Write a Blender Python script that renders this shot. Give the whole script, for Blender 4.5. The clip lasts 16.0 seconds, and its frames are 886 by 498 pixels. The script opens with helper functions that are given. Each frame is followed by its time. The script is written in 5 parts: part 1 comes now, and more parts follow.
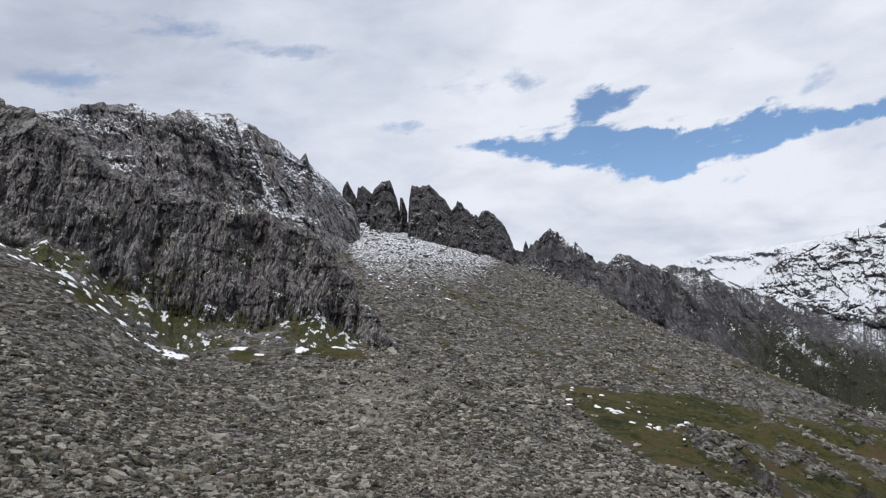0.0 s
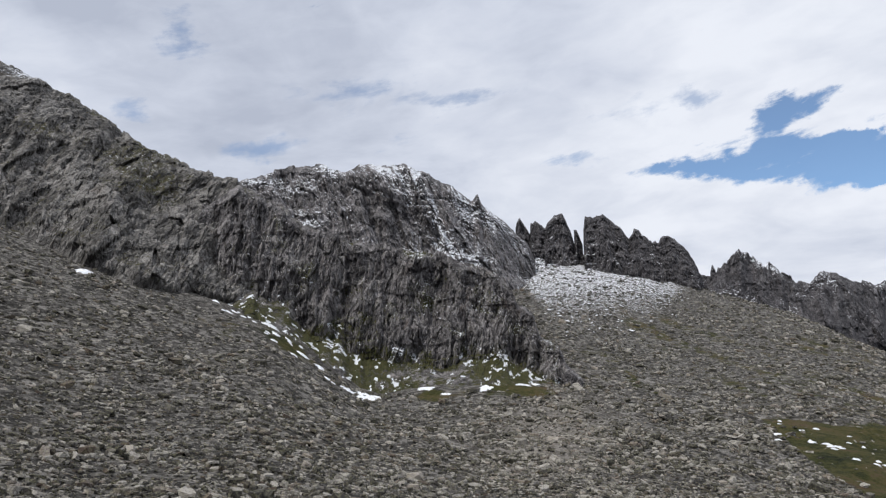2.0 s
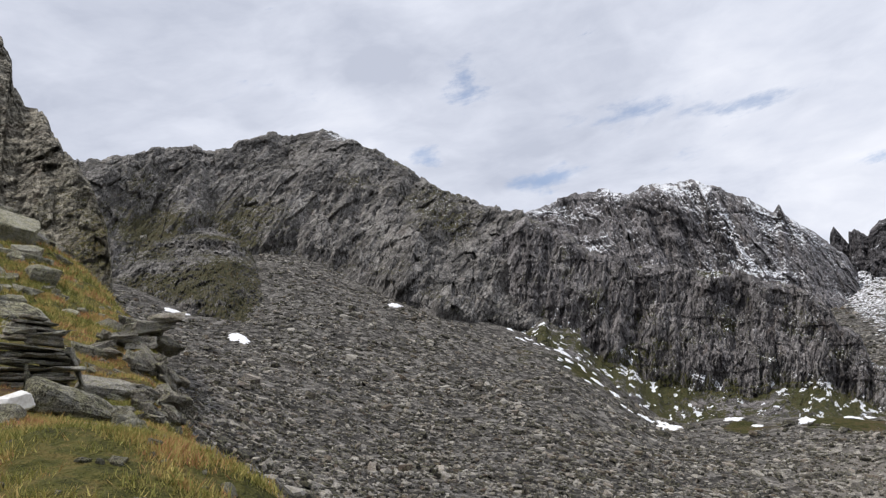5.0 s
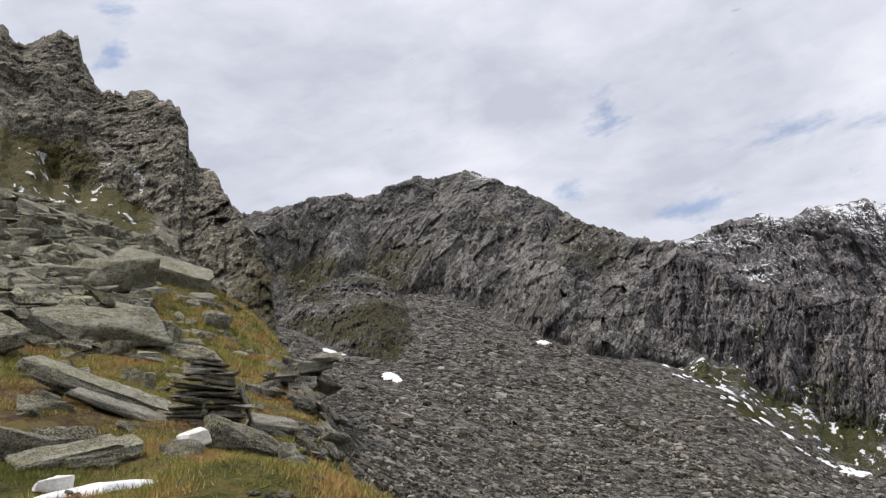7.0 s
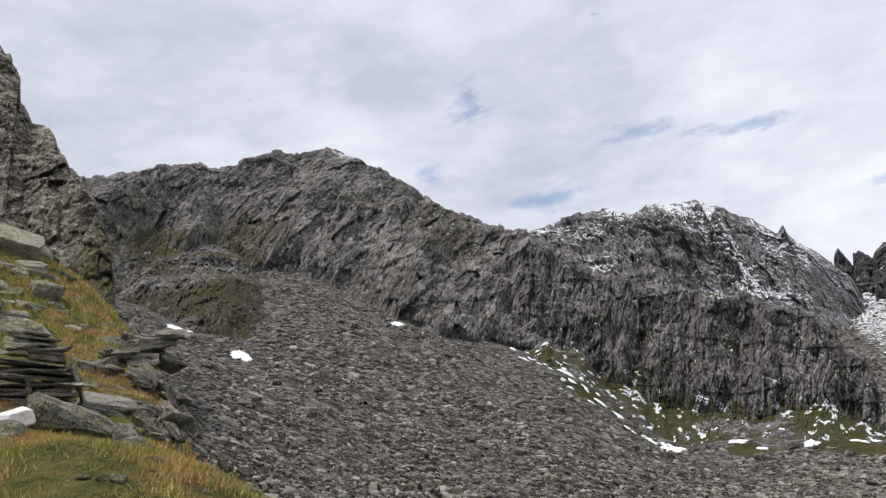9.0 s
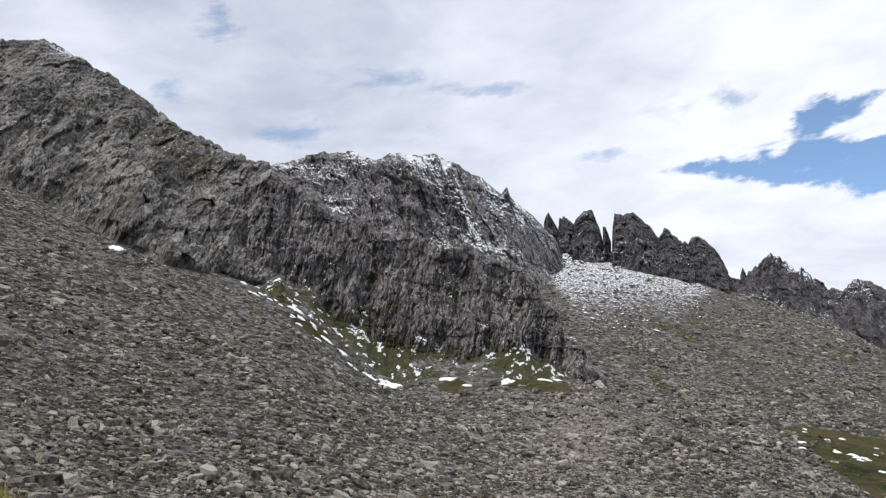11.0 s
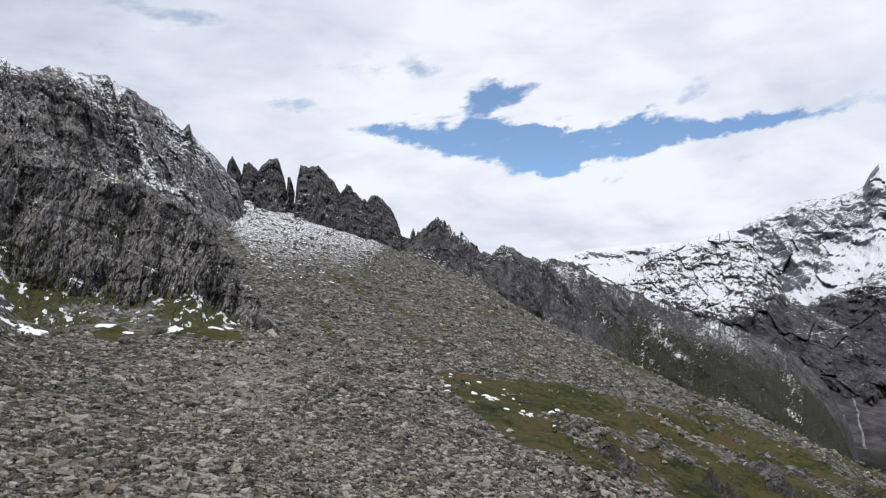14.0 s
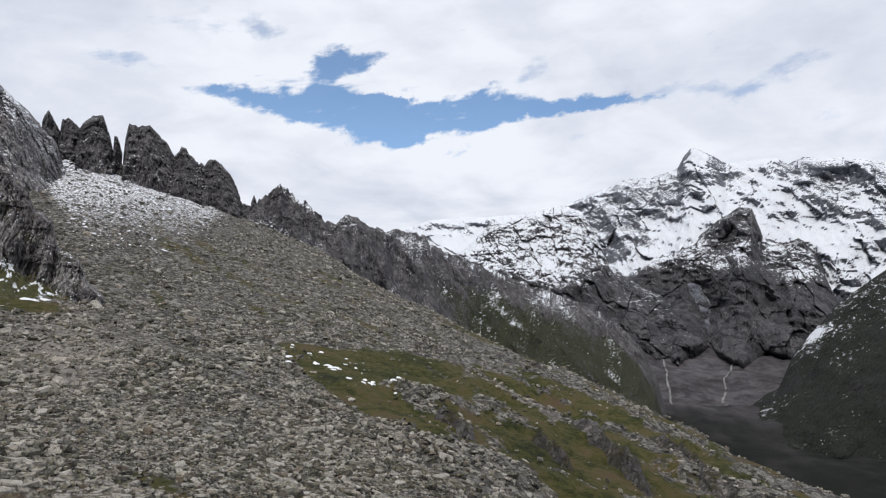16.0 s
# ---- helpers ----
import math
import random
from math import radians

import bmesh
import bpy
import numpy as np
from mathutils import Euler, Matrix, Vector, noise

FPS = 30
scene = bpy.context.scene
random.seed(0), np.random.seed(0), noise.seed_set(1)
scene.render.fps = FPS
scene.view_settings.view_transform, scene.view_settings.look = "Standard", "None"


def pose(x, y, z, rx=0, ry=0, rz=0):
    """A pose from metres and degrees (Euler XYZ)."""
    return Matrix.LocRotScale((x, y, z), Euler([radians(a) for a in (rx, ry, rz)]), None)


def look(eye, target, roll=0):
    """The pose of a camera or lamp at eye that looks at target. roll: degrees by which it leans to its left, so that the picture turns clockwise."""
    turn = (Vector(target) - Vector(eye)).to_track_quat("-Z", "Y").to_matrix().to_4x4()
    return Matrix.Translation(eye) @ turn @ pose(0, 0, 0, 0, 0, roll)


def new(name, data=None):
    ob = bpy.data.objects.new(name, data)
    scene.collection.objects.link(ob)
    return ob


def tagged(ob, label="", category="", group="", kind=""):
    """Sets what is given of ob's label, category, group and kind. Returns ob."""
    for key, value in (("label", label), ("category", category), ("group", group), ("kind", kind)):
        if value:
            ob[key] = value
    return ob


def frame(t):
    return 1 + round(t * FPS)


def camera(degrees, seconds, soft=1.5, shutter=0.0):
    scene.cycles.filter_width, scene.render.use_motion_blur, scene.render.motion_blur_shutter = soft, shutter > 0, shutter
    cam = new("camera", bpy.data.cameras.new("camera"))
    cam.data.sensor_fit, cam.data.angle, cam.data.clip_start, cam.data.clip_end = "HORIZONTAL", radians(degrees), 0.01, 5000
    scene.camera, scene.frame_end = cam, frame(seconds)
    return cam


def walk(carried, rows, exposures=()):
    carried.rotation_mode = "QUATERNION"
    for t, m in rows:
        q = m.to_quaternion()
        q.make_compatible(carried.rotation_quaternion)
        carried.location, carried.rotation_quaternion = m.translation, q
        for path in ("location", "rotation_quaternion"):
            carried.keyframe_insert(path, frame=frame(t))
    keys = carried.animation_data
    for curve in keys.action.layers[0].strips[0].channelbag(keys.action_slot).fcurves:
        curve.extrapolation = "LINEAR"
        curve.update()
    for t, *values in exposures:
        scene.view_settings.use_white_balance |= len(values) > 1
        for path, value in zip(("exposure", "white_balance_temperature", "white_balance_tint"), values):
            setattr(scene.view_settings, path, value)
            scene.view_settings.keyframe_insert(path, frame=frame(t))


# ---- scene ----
cam = camera(63.78, 16.0, 1.25)
EYE = (0.0, 0.0, 1.6)


def heading(turn, tilt, lean):
    """The camera's pose, standing at EYE: degrees to the right of +y, upwards, and lean."""
    a, p = radians(turn), radians(tilt)
    target = (math.sin(a) * math.cos(p) * 100, math.cos(a) * math.cos(p) * 100, EYE[2] + math.sin(p) * 100)
    return look(EYE, target, lean)


walk(cam, [
    (0, heading(15.64, 5.95, 0.66)),
    (0.5, heading(11.80, 6.82, 0.30)),
    (1, heading(7.94, 7.48, -0.18)),
    (1.5, heading(4.93, 8.24, -1.00)),
    (2, heading(1.49, 8.94, -1.58)),
    (2.5, heading(-2.20, 8.83, -2.08)),
    (3, heading(-5.98, 8.87, -2.61)),
    (3.5, heading(-11.02, 9.46, -1.98)),
    (4, heading(-14.84, 10.25, -2.18)),
    (4.5, heading(-18.51, 10.96, -1.25)),
    (5, heading(-21.58, 11.56, -1.01)),
    (5.2, heading(-23.20, 11.69, -0.99)),
    (7.3, heading(-34.18, 14.90, -0.89)),
    (7.5, heading(-34.34, 14.90, -1.22)),
    (8, heading(-33.12, 15.31, -1.71)),
    (8.5, heading(-26.90, 14.42, -1.93)),
    (9, heading(-21.83, 13.06, -0.56)),
    (9.2, heading(-19.05, 11.88, -0.01)),
    (11.3, heading(2.64, 7.91, 1.12)),
    (11.5, heading(5.06, 7.69, 1.19)),
    (12, heading(9.84, 7.95, 1.21)),
    (12.5, heading(14.45, 7.03, 2.38)),
    (13, heading(17.83, 5.93, 2.96)),
    (13.5, heading(20.90, 5.73, 3.01)),
    (14, heading(24.79, 5.06, 2.69)),
    (14.5, heading(27.51, 4.55, 2.12)),
    (15, heading(30.45, 3.98, 1.92)),
    (15.5, heading(34.08, 3.57, 2.38)),
    (16, heading(37.40, 3.23, 2.64)),
], exposures=[(0, -0.32, 6150, 10), (2, -0.28, 6190, 10), (3.5, -0.16, 6230, 10), (5, -0.06, 6330, 11), (7.5, -0.02, 6500, 12), (9.2, -0.02, 6380, 11), (12.5, -0.10, 6180, 10), (16, -0.22, 6220, 10)])

# ---- world, sun ----
SUN_AZ, SUN_EL = -122.0, 58.0
world = bpy.data.worlds.new("world")
scene.world = world
world.use_nodes = True


class Nodes:
    """Short hand for building node trees."""

    def __init__(self, tree):
        self.tree = tree
        tree.nodes.clear()

    def add(self, kind, out=0, ins=(), **props):
        n = self.tree.nodes.new(kind)
        for k, v in props.items():
            if k == "blend_type":
                n.blend_type = v
            elif k == "operation":
                n.operation = v
            elif k == "data_type":
                n.data_type = v
            elif k == "feature":
                n.feature = v
            elif k == "attribute_name":
                n.attribute_name = v
            elif k == "distance":
                n.distance = v
            elif k == "use_clamp":
                n.use_clamp = v
        for key, val in dict(ins).items():
            if isinstance(val, bpy.types.NodeSocket):
                self.tree.links.new(val, n.inputs[key])
            else:
                n.inputs[key].default_value = val
        return n.outputs[out]

    def math(self, op, a, b=0.0, c=0.0, clamp=False):
        return self.add("ShaderNodeMath", 0, {0: a, 1: b, 2: c}, operation=op, use_clamp=clamp)

    def noise(self, vec, scale, detail=4.0, rough=0.55, distort=0.0, out=0):
        return self.add("ShaderNodeTexNoise", out, {"Vector": vec, "Scale": scale, "Detail": detail, "Roughness": rough, "Distortion": distort})

    def step(self, val, lo, hi):
        n = self.tree.nodes.new("ShaderNodeMapRange")
        n.interpolation_type = "SMOOTHSTEP"
        self.tree.links.new(val, n.inputs[0])
        n.inputs[1].default_value, n.inputs[2].default_value = lo, hi
        return n.outputs[0]

    def mix(self, fac, a, b, mode="MIX"):
        n = self.tree.nodes.new("ShaderNodeMix")
        n.data_type, n.blend_type = "RGBA", mode
        for sock, val in ((n.inputs[0], fac), (n.inputs[6], a), (n.inputs[7], b)):
            if isinstance(val, bpy.types.NodeSocket):
                self.tree.links.new(val, sock)
            else:
                sock.default_value = val if isinstance(val, float) else (*val, 1.0)[:4]
        return n.outputs[2]

    def vec(self, op, a, b):
        return self.add("ShaderNodeVectorMath", 0, {0: a, 1: b}, operation=op)

    def ramp(self, fac, stops):
        n = self.tree.nodes.new("ShaderNodeValToRGB")
        self.tree.links.new(fac, n.inputs[0])
        el = n.color_ramp.elements
        while len(el) < len(stops):
            el.new(0.5)
        for e, (p, c) in zip(el, stops):
            e.position, e.color = p, (*c, 1.0)
        return n.outputs[0]


def build_sky():
    """Blue sky behind broken cloud, with the gaps between the clouds where they stand."""
    n = Nodes(world.node_tree)
    way = n.add("ShaderNodeTexCoord", 0)
    sep = n.tree.nodes.new("ShaderNodeSeparateXYZ")
    n.tree.links.new(way, sep.inputs[0])
    x, y, z = sep.outputs
    sky_node = n.tree.nodes.new("ShaderNodeTexSky")
    sky_node.sky_type, sky_node.sun_disc = "NISHITA", False
    sky_node.sun_elevation, sky_node.sun_rotation, sky_node.altitude = radians(SUN_EL), radians(SUN_AZ), 2500
    blue = n.mix(1.0, sky_node.outputs[0], (0.128, 0.150, 0.158), "MULTIPLY")
    # the cloud layer as a plane overhead
    lift = n.math("ADD", n.math("MAXIMUM", z, 0.0), 0.22)
    comb = n.tree.nodes.new("ShaderNodeCombineXYZ")
    n.tree.links.new(n.math("DIVIDE", x, lift), comb.inputs[0])
    n.tree.links.new(n.math("DIVIDE", y, lift), comb.inputs[1])
    plane = comb.outputs[0]
    wob1 = n.math("SUBTRACT", n.noise(way, 9.0, 7.0, 0.62), 0.5)
    wob2 = n.math("SUBTRACT", n.noise(n.vec("ADD", way, (3.1, 7.7, 1.3)), 14.0, 7.0, 0.62), 0.5)
    az0 = n.math("MULTIPLY", n.math("ARCTAN2", x, y), 57.2958)
    el0 = n.math("MULTIPLY", n.math("ARCSINE", z), 57.2958)
    az = n.math("MULTIPLY_ADD", wob1, 8.0, az0)
    el = n.math("MULTIPLY_ADD", wob2, 3.2, el0)

    def spots(items):
        """Soft ovals: bearing, height, their half widths in degrees, weight, rise."""
        total = None
        for a, e, sa, se, amp, rise in items:
            du = n.math("SUBTRACT", az, float(a))
            u = n.math("MULTIPLY", du, 1.0 / sa)
            v = n.math("MULTIPLY", n.math("MULTIPLY_ADD", du, -rise, n.math("SUBTRACT", el, float(e))), 1.0 / se)
            q = n.math("ADD", n.math("MULTIPLY", u, u), n.math("MULTIPLY", v, v))
            g = n.math("MULTIPLY", n.math("EXPONENT", n.math("MULTIPLY", q, -0.5)), amp)
            total = g if total is None else n.math("ADD", total, g)
        return total

    # open blue: a long gap with a cloud bank below it, and small ones above
    deep = spots([(21.8, 13.9, 2.6, 0.6, 0.9, 0.0), (26.6, 13.8, 3.0, 1.0, 1.15, 0.0), (31.0, 13.5, 3.0, 1.4, 1.35, -0.05), (35.6, 13.6, 2.8, 1.2, 1.2, 0.1), (39.8, 14.4, 2.6, 0.85, 1.1, 0.2), (44.6, 14.6, 2.8, 0.5, 0.95, 0.05),
                  (50.4, 14.9, 3.4, 0.42, 0.9, 0.12), (29.8, 17.7, 2.2, 0.7, 1.0, 0.08), (27.2, 16.4, 1.6, 0.7, 0.85, 0.0), (34.0, 11.7, 0.9, 0.5, 0.8, 0.0), (33.0, 15.2, 1.6, 0.3, -0.7, 0.0), (40.2, 16.0, 1.6, 0.35, 0.55, 0.5)])
    faint = spots([(43.8, 17.4, 1.3, 0.6, 0.9, 0.3), (22.1, 19.3, 1.3, 0.5, 0.9, 0.0), (12.6, 15.5, 2.6, 0.5, 0.8, -0.1), (17.0, 19.0, 3.0, 0.7, 0.5, 0.2), (-4.7, 21.2, 4.0, 0.9, 0.7, 0.0), (3.7, 21.0, 2.5, 0.6, 0.7, 0.0), (54.6, 15.7, 2.6, 0.5, 0.8, 0.1), (59.8, 15.5, 1.4, 0.5, 0.8, 0.0), (63.3, 17.2, 2.0, 0.5, 0.9, 0.3),
                   (-19.4, 24.8, 1.1, 1.6, 0.85, 0.3), (-23.2, 18.7, 0.9, 0.9, 0.95, 0.0), (-14.1, 17.0, 2.6, 0.7, 0.95, 0.1), (-61.3, 27.2, 1.0, 0.8, 1.0, 0.3), (-60.5, 30.5, 1.6, 0.9, 0.7, 0.0), (-3.0, 17.5, 1.4, 0.5, 0.5, 0.2), (48.0, 12.6, 1.6, 0.3, 0.6, 0.1), (-33.0, 24.0, 3.0, 0.8, 0.5, 0.3), (66.0, 14.0, 2.0, 0.5, 0.5, 0.2)])
    long = n.tree.nodes.new("ShaderNodeCombineXYZ")
    n.tree.links.new(n.math("MULTIPLY", az0, 0.09), long.inputs[0])
    n.tree.links.new(n.math("MULTIPLY_ADD", az0, -0.05, n.math("MULTIPLY", el0, 0.26)), long.inputs[1])
    streak = n.noise(long.outputs[0], 1.6, 9.0, 0.62, 0.5)
    puff = n.noise(long.outputs[0], 4.5, 8.0, 0.62, 0.2)
    ragged = n.math("ADD", n.math("MULTIPLY", n.math("SUBTRACT", streak, 0.5), 1.7), n.math("MULTIPLY", n.math("SUBTRACT", puff, 0.5), 1.6))
    clear = n.math("MULTIPLY", n.step(n.math("ADD", n.math("MINIMUM", deep, 1.15), ragged), 0.38, 0.95), 0.92)
    veil = n.math("MULTIPLY", n.step(n.math("MULTIPLY_ADD", ragged, 0.9, faint), 0.30, 1.15), 0.55)
    opened = n.math("MAXIMUM", clear, veil)
    warped = n.vec("ADD", plane, n.vec("MULTIPLY", n.add("ShaderNodeTexNoise", 1, {"Vector": plane, "Scale": 1.4, "Detail": 5.0}), (0.5, 0.5, 0.5)))
    shade = n.noise(warped, 1.5, 6.0, 0.5, 0.2)
    fine = n.noise(warped, 5.0, 6.0, 0.52, 0.1)
    tone = n.math("MULTIPLY_ADD", streak, 0.16, n.math("MULTIPLY_ADD", x, 0.12, n.math("MULTIPLY_ADD", fine, 0.31, n.math("MULTIPLY_ADD", shade, 0.64, 0.015))))
    for a, e, sa, se, amp in ((-14.0, 23.0, 13.0, 5.0, -0.08), (-40.0, 20.0, 12.0, 5.0, -0.06), (38.0, 20.0, 16.0, 6.0, 0.04), (33.0, 11.0, 12.0, 1.6, 0.10)):
        u, v = n.math("MULTIPLY", n.math("SUBTRACT", az, a), 1.0 / sa), n.math("MULTIPLY", n.math("SUBTRACT", el, e), 1.0 / se)
        q = n.math("ADD", n.math("MULTIPLY", u, u), n.math("MULTIPLY", v, v))
        tone = n.math("MULTIPLY_ADD", n.math("EXPONENT", n.math("MULTIPLY", q, -0.5)), amp, tone)
    cloud = n.ramp(tone, [(0.38, (0.58, 0.615, 0.71)), (0.53, (0.78, 0.81, 0.895)), (0.74, (1.04, 1.05, 1.09))])
    colour = n.mix(opened, cloud, blue)
    back = n.add("ShaderNodeBackground", 0, {"Color": colour, "Strength": 1.0})
    out = n.tree.nodes.new("ShaderNodeOutputWorld")
    n.tree.links.new(back, out.inputs[0])


build_sky()
sun = new("sun", bpy.data.lights.new("sun", "SUN"))
sun.data.energy, sun.data.angle, sun.data.color = 3.1, radians(3), (1.0, 0.93, 0.83)
_a, _e = radians(SUN_AZ), radians(SUN_EL)
sun.matrix_world = look((math.sin(_a) * math.cos(_e) * 50, math.cos(_a) * math.cos(_e) * 50, math.sin(_e) * 50), (0, 0, 0))


# ---- noise fields ----
def _hash(i, j, k, seed):
    h = (i * 374761393 + j * 668265263 + k * 2147483647 + seed * 974634777).astype(np.uint64) & np.uint64(0xFFFFFFFF)
    h = ((h ^ (h >> np.uint64(13))) * np.uint64(1274126177)) & np.uint64(0xFFFFFFFF)
    h = ((h ^ (h >> np.uint64(16))) * np.uint64(2246822519)) & np.uint64(0xFFFFFFFF)
    return ((h ^ (h >> np.uint64(15))) & np.uint64(0xFFFFFF)).astype(np.float64) / float(0xFFFFFF)


def vnoise(x, y, z, seed=0):
    """Smooth value noise, -1 to 1."""
    i, j, k = np.floor(x).astype(np.int64), np.floor(y).astype(np.int64), np.floor(z).astype(np.int64)
    u, v, w = x - i, y - j, z - k
    u, v, w = u * u * (3 - 2 * u), v * v * (3 - 2 * v), w * w * (3 - 2 * w)
    total = 0
    for a in (0, 1):
        for b in (0, 1):
            for c in (0, 1):
                total = total + _hash(i + a, j + b, k + c, seed) * (u if a else 1 - u) * (v if b else 1 - v) * (w if c else 1 - w)
    return total * 2 - 1


def fbm(x, y, z, octaves=5, gain=0.5, seed=0, ridged=False):
    total, amp = 0, 1.0
    for o in range(octaves):
        q = vnoise(x * 2.03 ** o, y * 2.03 ** o, z * 2.03 ** o, seed + o * 7)
        total = total + amp * ((1 - 2 * np.abs(q)) if ridged else q)
        amp *= gain
    return total


def cells(x, y, z, seed=0):
    """Blocks with tilted faces: an offset per cell, a random value per cell, and the distance to the cell's border."""
    i, j, k = np.floor(x).astype(np.int64), np.floor(y).astype(np.int64), np.floor(z).astype(np.int64)
    best, second, val = np.full(x.shape, 9.0), np.full(x.shape, 9.0), np.zeros(x.shape)
    dx, dz = np.zeros(x.shape), np.zeros(x.shape)
    for a in (-1, 0, 1):
        for b in (-1, 0, 1):
            for c in (-1, 0, 1):
                h = _hash(i + a, j + b, k + c, seed)
                ex, ey, ez = i + a + h - x, j + b + (h * 57.31) % 1 - y, k + c + (h * 913.7) % 1 - z
                d = ex * ex + ey * ey + ez * ez
                near = d < best
                second = np.where(near, best, np.minimum(second, d))
                val, dx, dz = np.where(near, h, val), np.where(near, ex, dx), np.where(near, ez, dz)
                best = np.where(near, d, best)
    tilt = ((val * 331.7) % 1 - 0.5) * dx * 1.5 + ((val * 771.3) % 1 - 0.65) * dz * 1.1
    return ((val * 7919.3) % 1 - 0.5) + tilt, (val * 7919.3) % 1, np.sqrt(second) - np.sqrt(best)


def smooth01(v, lo, hi):
    t = np.clip((v - lo) / (hi - lo), 0, 1)
    return t * t * (3 - 2 * t)


# ---- materials ----
def material(name):
    m = bpy.data.materials.new(name)
    m.use_nodes = True
    return m, Nodes(m.node_tree)


def finish(n, colour, rough, height=None, bump=0.5, dist=0.1, spec=0.3):
    ins = {"Base Color": colour, "Roughness": rough, "Specular IOR Level": spec}
    if height is not None:
        ins["Normal"] = n.add("ShaderNodeBump", 0, {"Height": height, "Strength": bump, "Distance": dist})
    b = n.add("ShaderNodeBsdfPrincipled", 0, ins)
    out = n.tree.nodes.new("ShaderNodeOutputMaterial")
    n.tree.links.new(b, out.inputs[0])


SNOW = (0.82, 0.85, 0.90)


def rock_material(name, dark, mid, pale, size, stretch=1.0, rust=(0.20, 0.12, 0.07), rust_amount=0.25, green=(0.065, 0.075, 0.02), ledges=0.3, lean=0.0, crack_depth=0.8, moss=0.3):
    """Weathered gneiss: facets of differing tone, grain, cracks, lichen, with snow and turf where the mesh carries them."""
    m, n = material(name)
    co = n.add("ShaderNodeTexCoord", 3)
    sep = n.tree.nodes.new("ShaderNodeSeparateXYZ")
    n.tree.links.new(co, sep.inputs[0])
    comb = n.tree.nodes.new("ShaderNodeCombineXYZ")
    n.tree.links.new(n.math("MULTIPLY_ADD", sep.outputs[2], lean, sep.outputs[0]), comb.inputs[0])
    n.tree.links.new(sep.outputs[1], comb.inputs[1])
    n.tree.links.new(n.math("MULTIPLY", sep.outputs[2], 1.0 / stretch), comb.inputs[2])
    st = comb.outputs[0]
    bent = n.vec("ADD", st, n.add("ShaderNodeTexNoise", 1, {"Vector": st, "Scale": 1.0 / size, "Detail": 6.0, "Roughness": 0.65}))
    big = n.noise(co, 0.16 / size, 5.0, 0.6)
    midn = n.noise(st, 1.1 / size, 8.0, 0.68, 0.3)
    grain = n.noise(st, 4.0 / size, 6.0, 0.8)
    facet1 = n.add("ShaderNodeRGBToBW", 0, {0: n.add("ShaderNodeTexVoronoi", 1, {"Vector": bent, "Scale": 0.75 / size})})
    facet2 = n.add("ShaderNodeRGBToBW", 0, {0: n.add("ShaderNodeTexVoronoi", 1, {"Vector": bent, "Scale": 2.3 / size})})
    tone = n.math("ADD", n.math("MULTIPLY", midn, 0.25), n.math("ADD", n.math("MULTIPLY", big, 0.25), n.math("MULTIPLY", grain, 0.25)))
    tone = n.math("ADD", tone, n.math("ADD", n.math("MULTIPLY", facet1, 0.14), n.math("MULTIPLY", facet2, 0.11)))
    col = n.ramp(tone, [(0.415, dark), (0.5, mid), (0.585, pale)])
    block_tone = n.add("ShaderNodeAttribute", 2, attribute_name="tone")
    col = n.mix(n.math("MULTIPLY", n.step(block_tone, 0.45, 0.1), 0.4), col, dark)
    col = n.mix(n.math("MULTIPLY", n.step(block_tone, 0.55, 0.95), 0.5), col, pale)
    stain = n.step(n.noise(n.vec("ADD", st, (31.0, 17.0, 5.0)), 0.4 / size, 6.0, 0.65), 0.55, 0.75)
    col = n.mix(n.math("MULTIPLY", stain, rust_amount), col, rust)
    lichen = n.step(n.noise(n.vec("ADD", co, (7.0, 3.0, 50.0)), 0.8 / size, 7.0, 0.7), 0.56, 0.7)
    col = n.mix(n.math("MULTIPLY", lichen, moss), col, (0.17, 0.165, 0.10))
    turf_attr = n.add("ShaderNodeAttribute", 2, attribute_name="turf")
    snow_attr = n.add("ShaderNodeAttribute", 2, attribute_name="snow")
    norm = n.tree.nodes.new("ShaderNodeNewGeometry")
    face = n.tree.nodes.new("ShaderNodeSeparateXYZ")
    n.tree.links.new(norm.outputs[3], face.inputs[0])
    flat = n.math("SUBTRACT", face.outputs[2], 0.5)
    edge = n.math("SUBTRACT", n.noise(st, 1.6 / size, 8.0, 0.75), 0.5)
    turf = n.step(n.math("ADD", n.math("MULTIPLY", flat, 0.35), n.math("MULTIPLY_ADD", edge, 1.9, turf_attr)), 0.42, 0.58)
    turf_col = n.ramp(n.noise(co, 2.5 / size, 6.0, 0.7), [(0.3, (green[0] * 0.5, green[1] * 0.5, green[2] * 0.5)), (0.5, green), (0.72, (green[0] * 1.9, green[1] * 1.3, green[2] * 1.6))])
    col = n.mix(turf, col, turf_col)
    fleck = n.math("SUBTRACT", n.noise(co, 1.3 / size, 8.0, 0.75), 0.5)
    snow = n.step(n.math("ADD", n.math("MULTIPLY", n.math("SUBTRACT", face.outputs[2], 0.85), ledges), n.math("MULTIPLY_ADD", fleck, 1.7, snow_attr)), 0.46, 0.53)
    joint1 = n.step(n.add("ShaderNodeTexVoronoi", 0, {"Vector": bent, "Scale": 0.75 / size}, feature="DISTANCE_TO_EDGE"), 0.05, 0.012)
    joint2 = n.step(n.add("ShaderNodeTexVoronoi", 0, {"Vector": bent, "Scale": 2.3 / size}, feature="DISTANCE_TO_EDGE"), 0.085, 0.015)
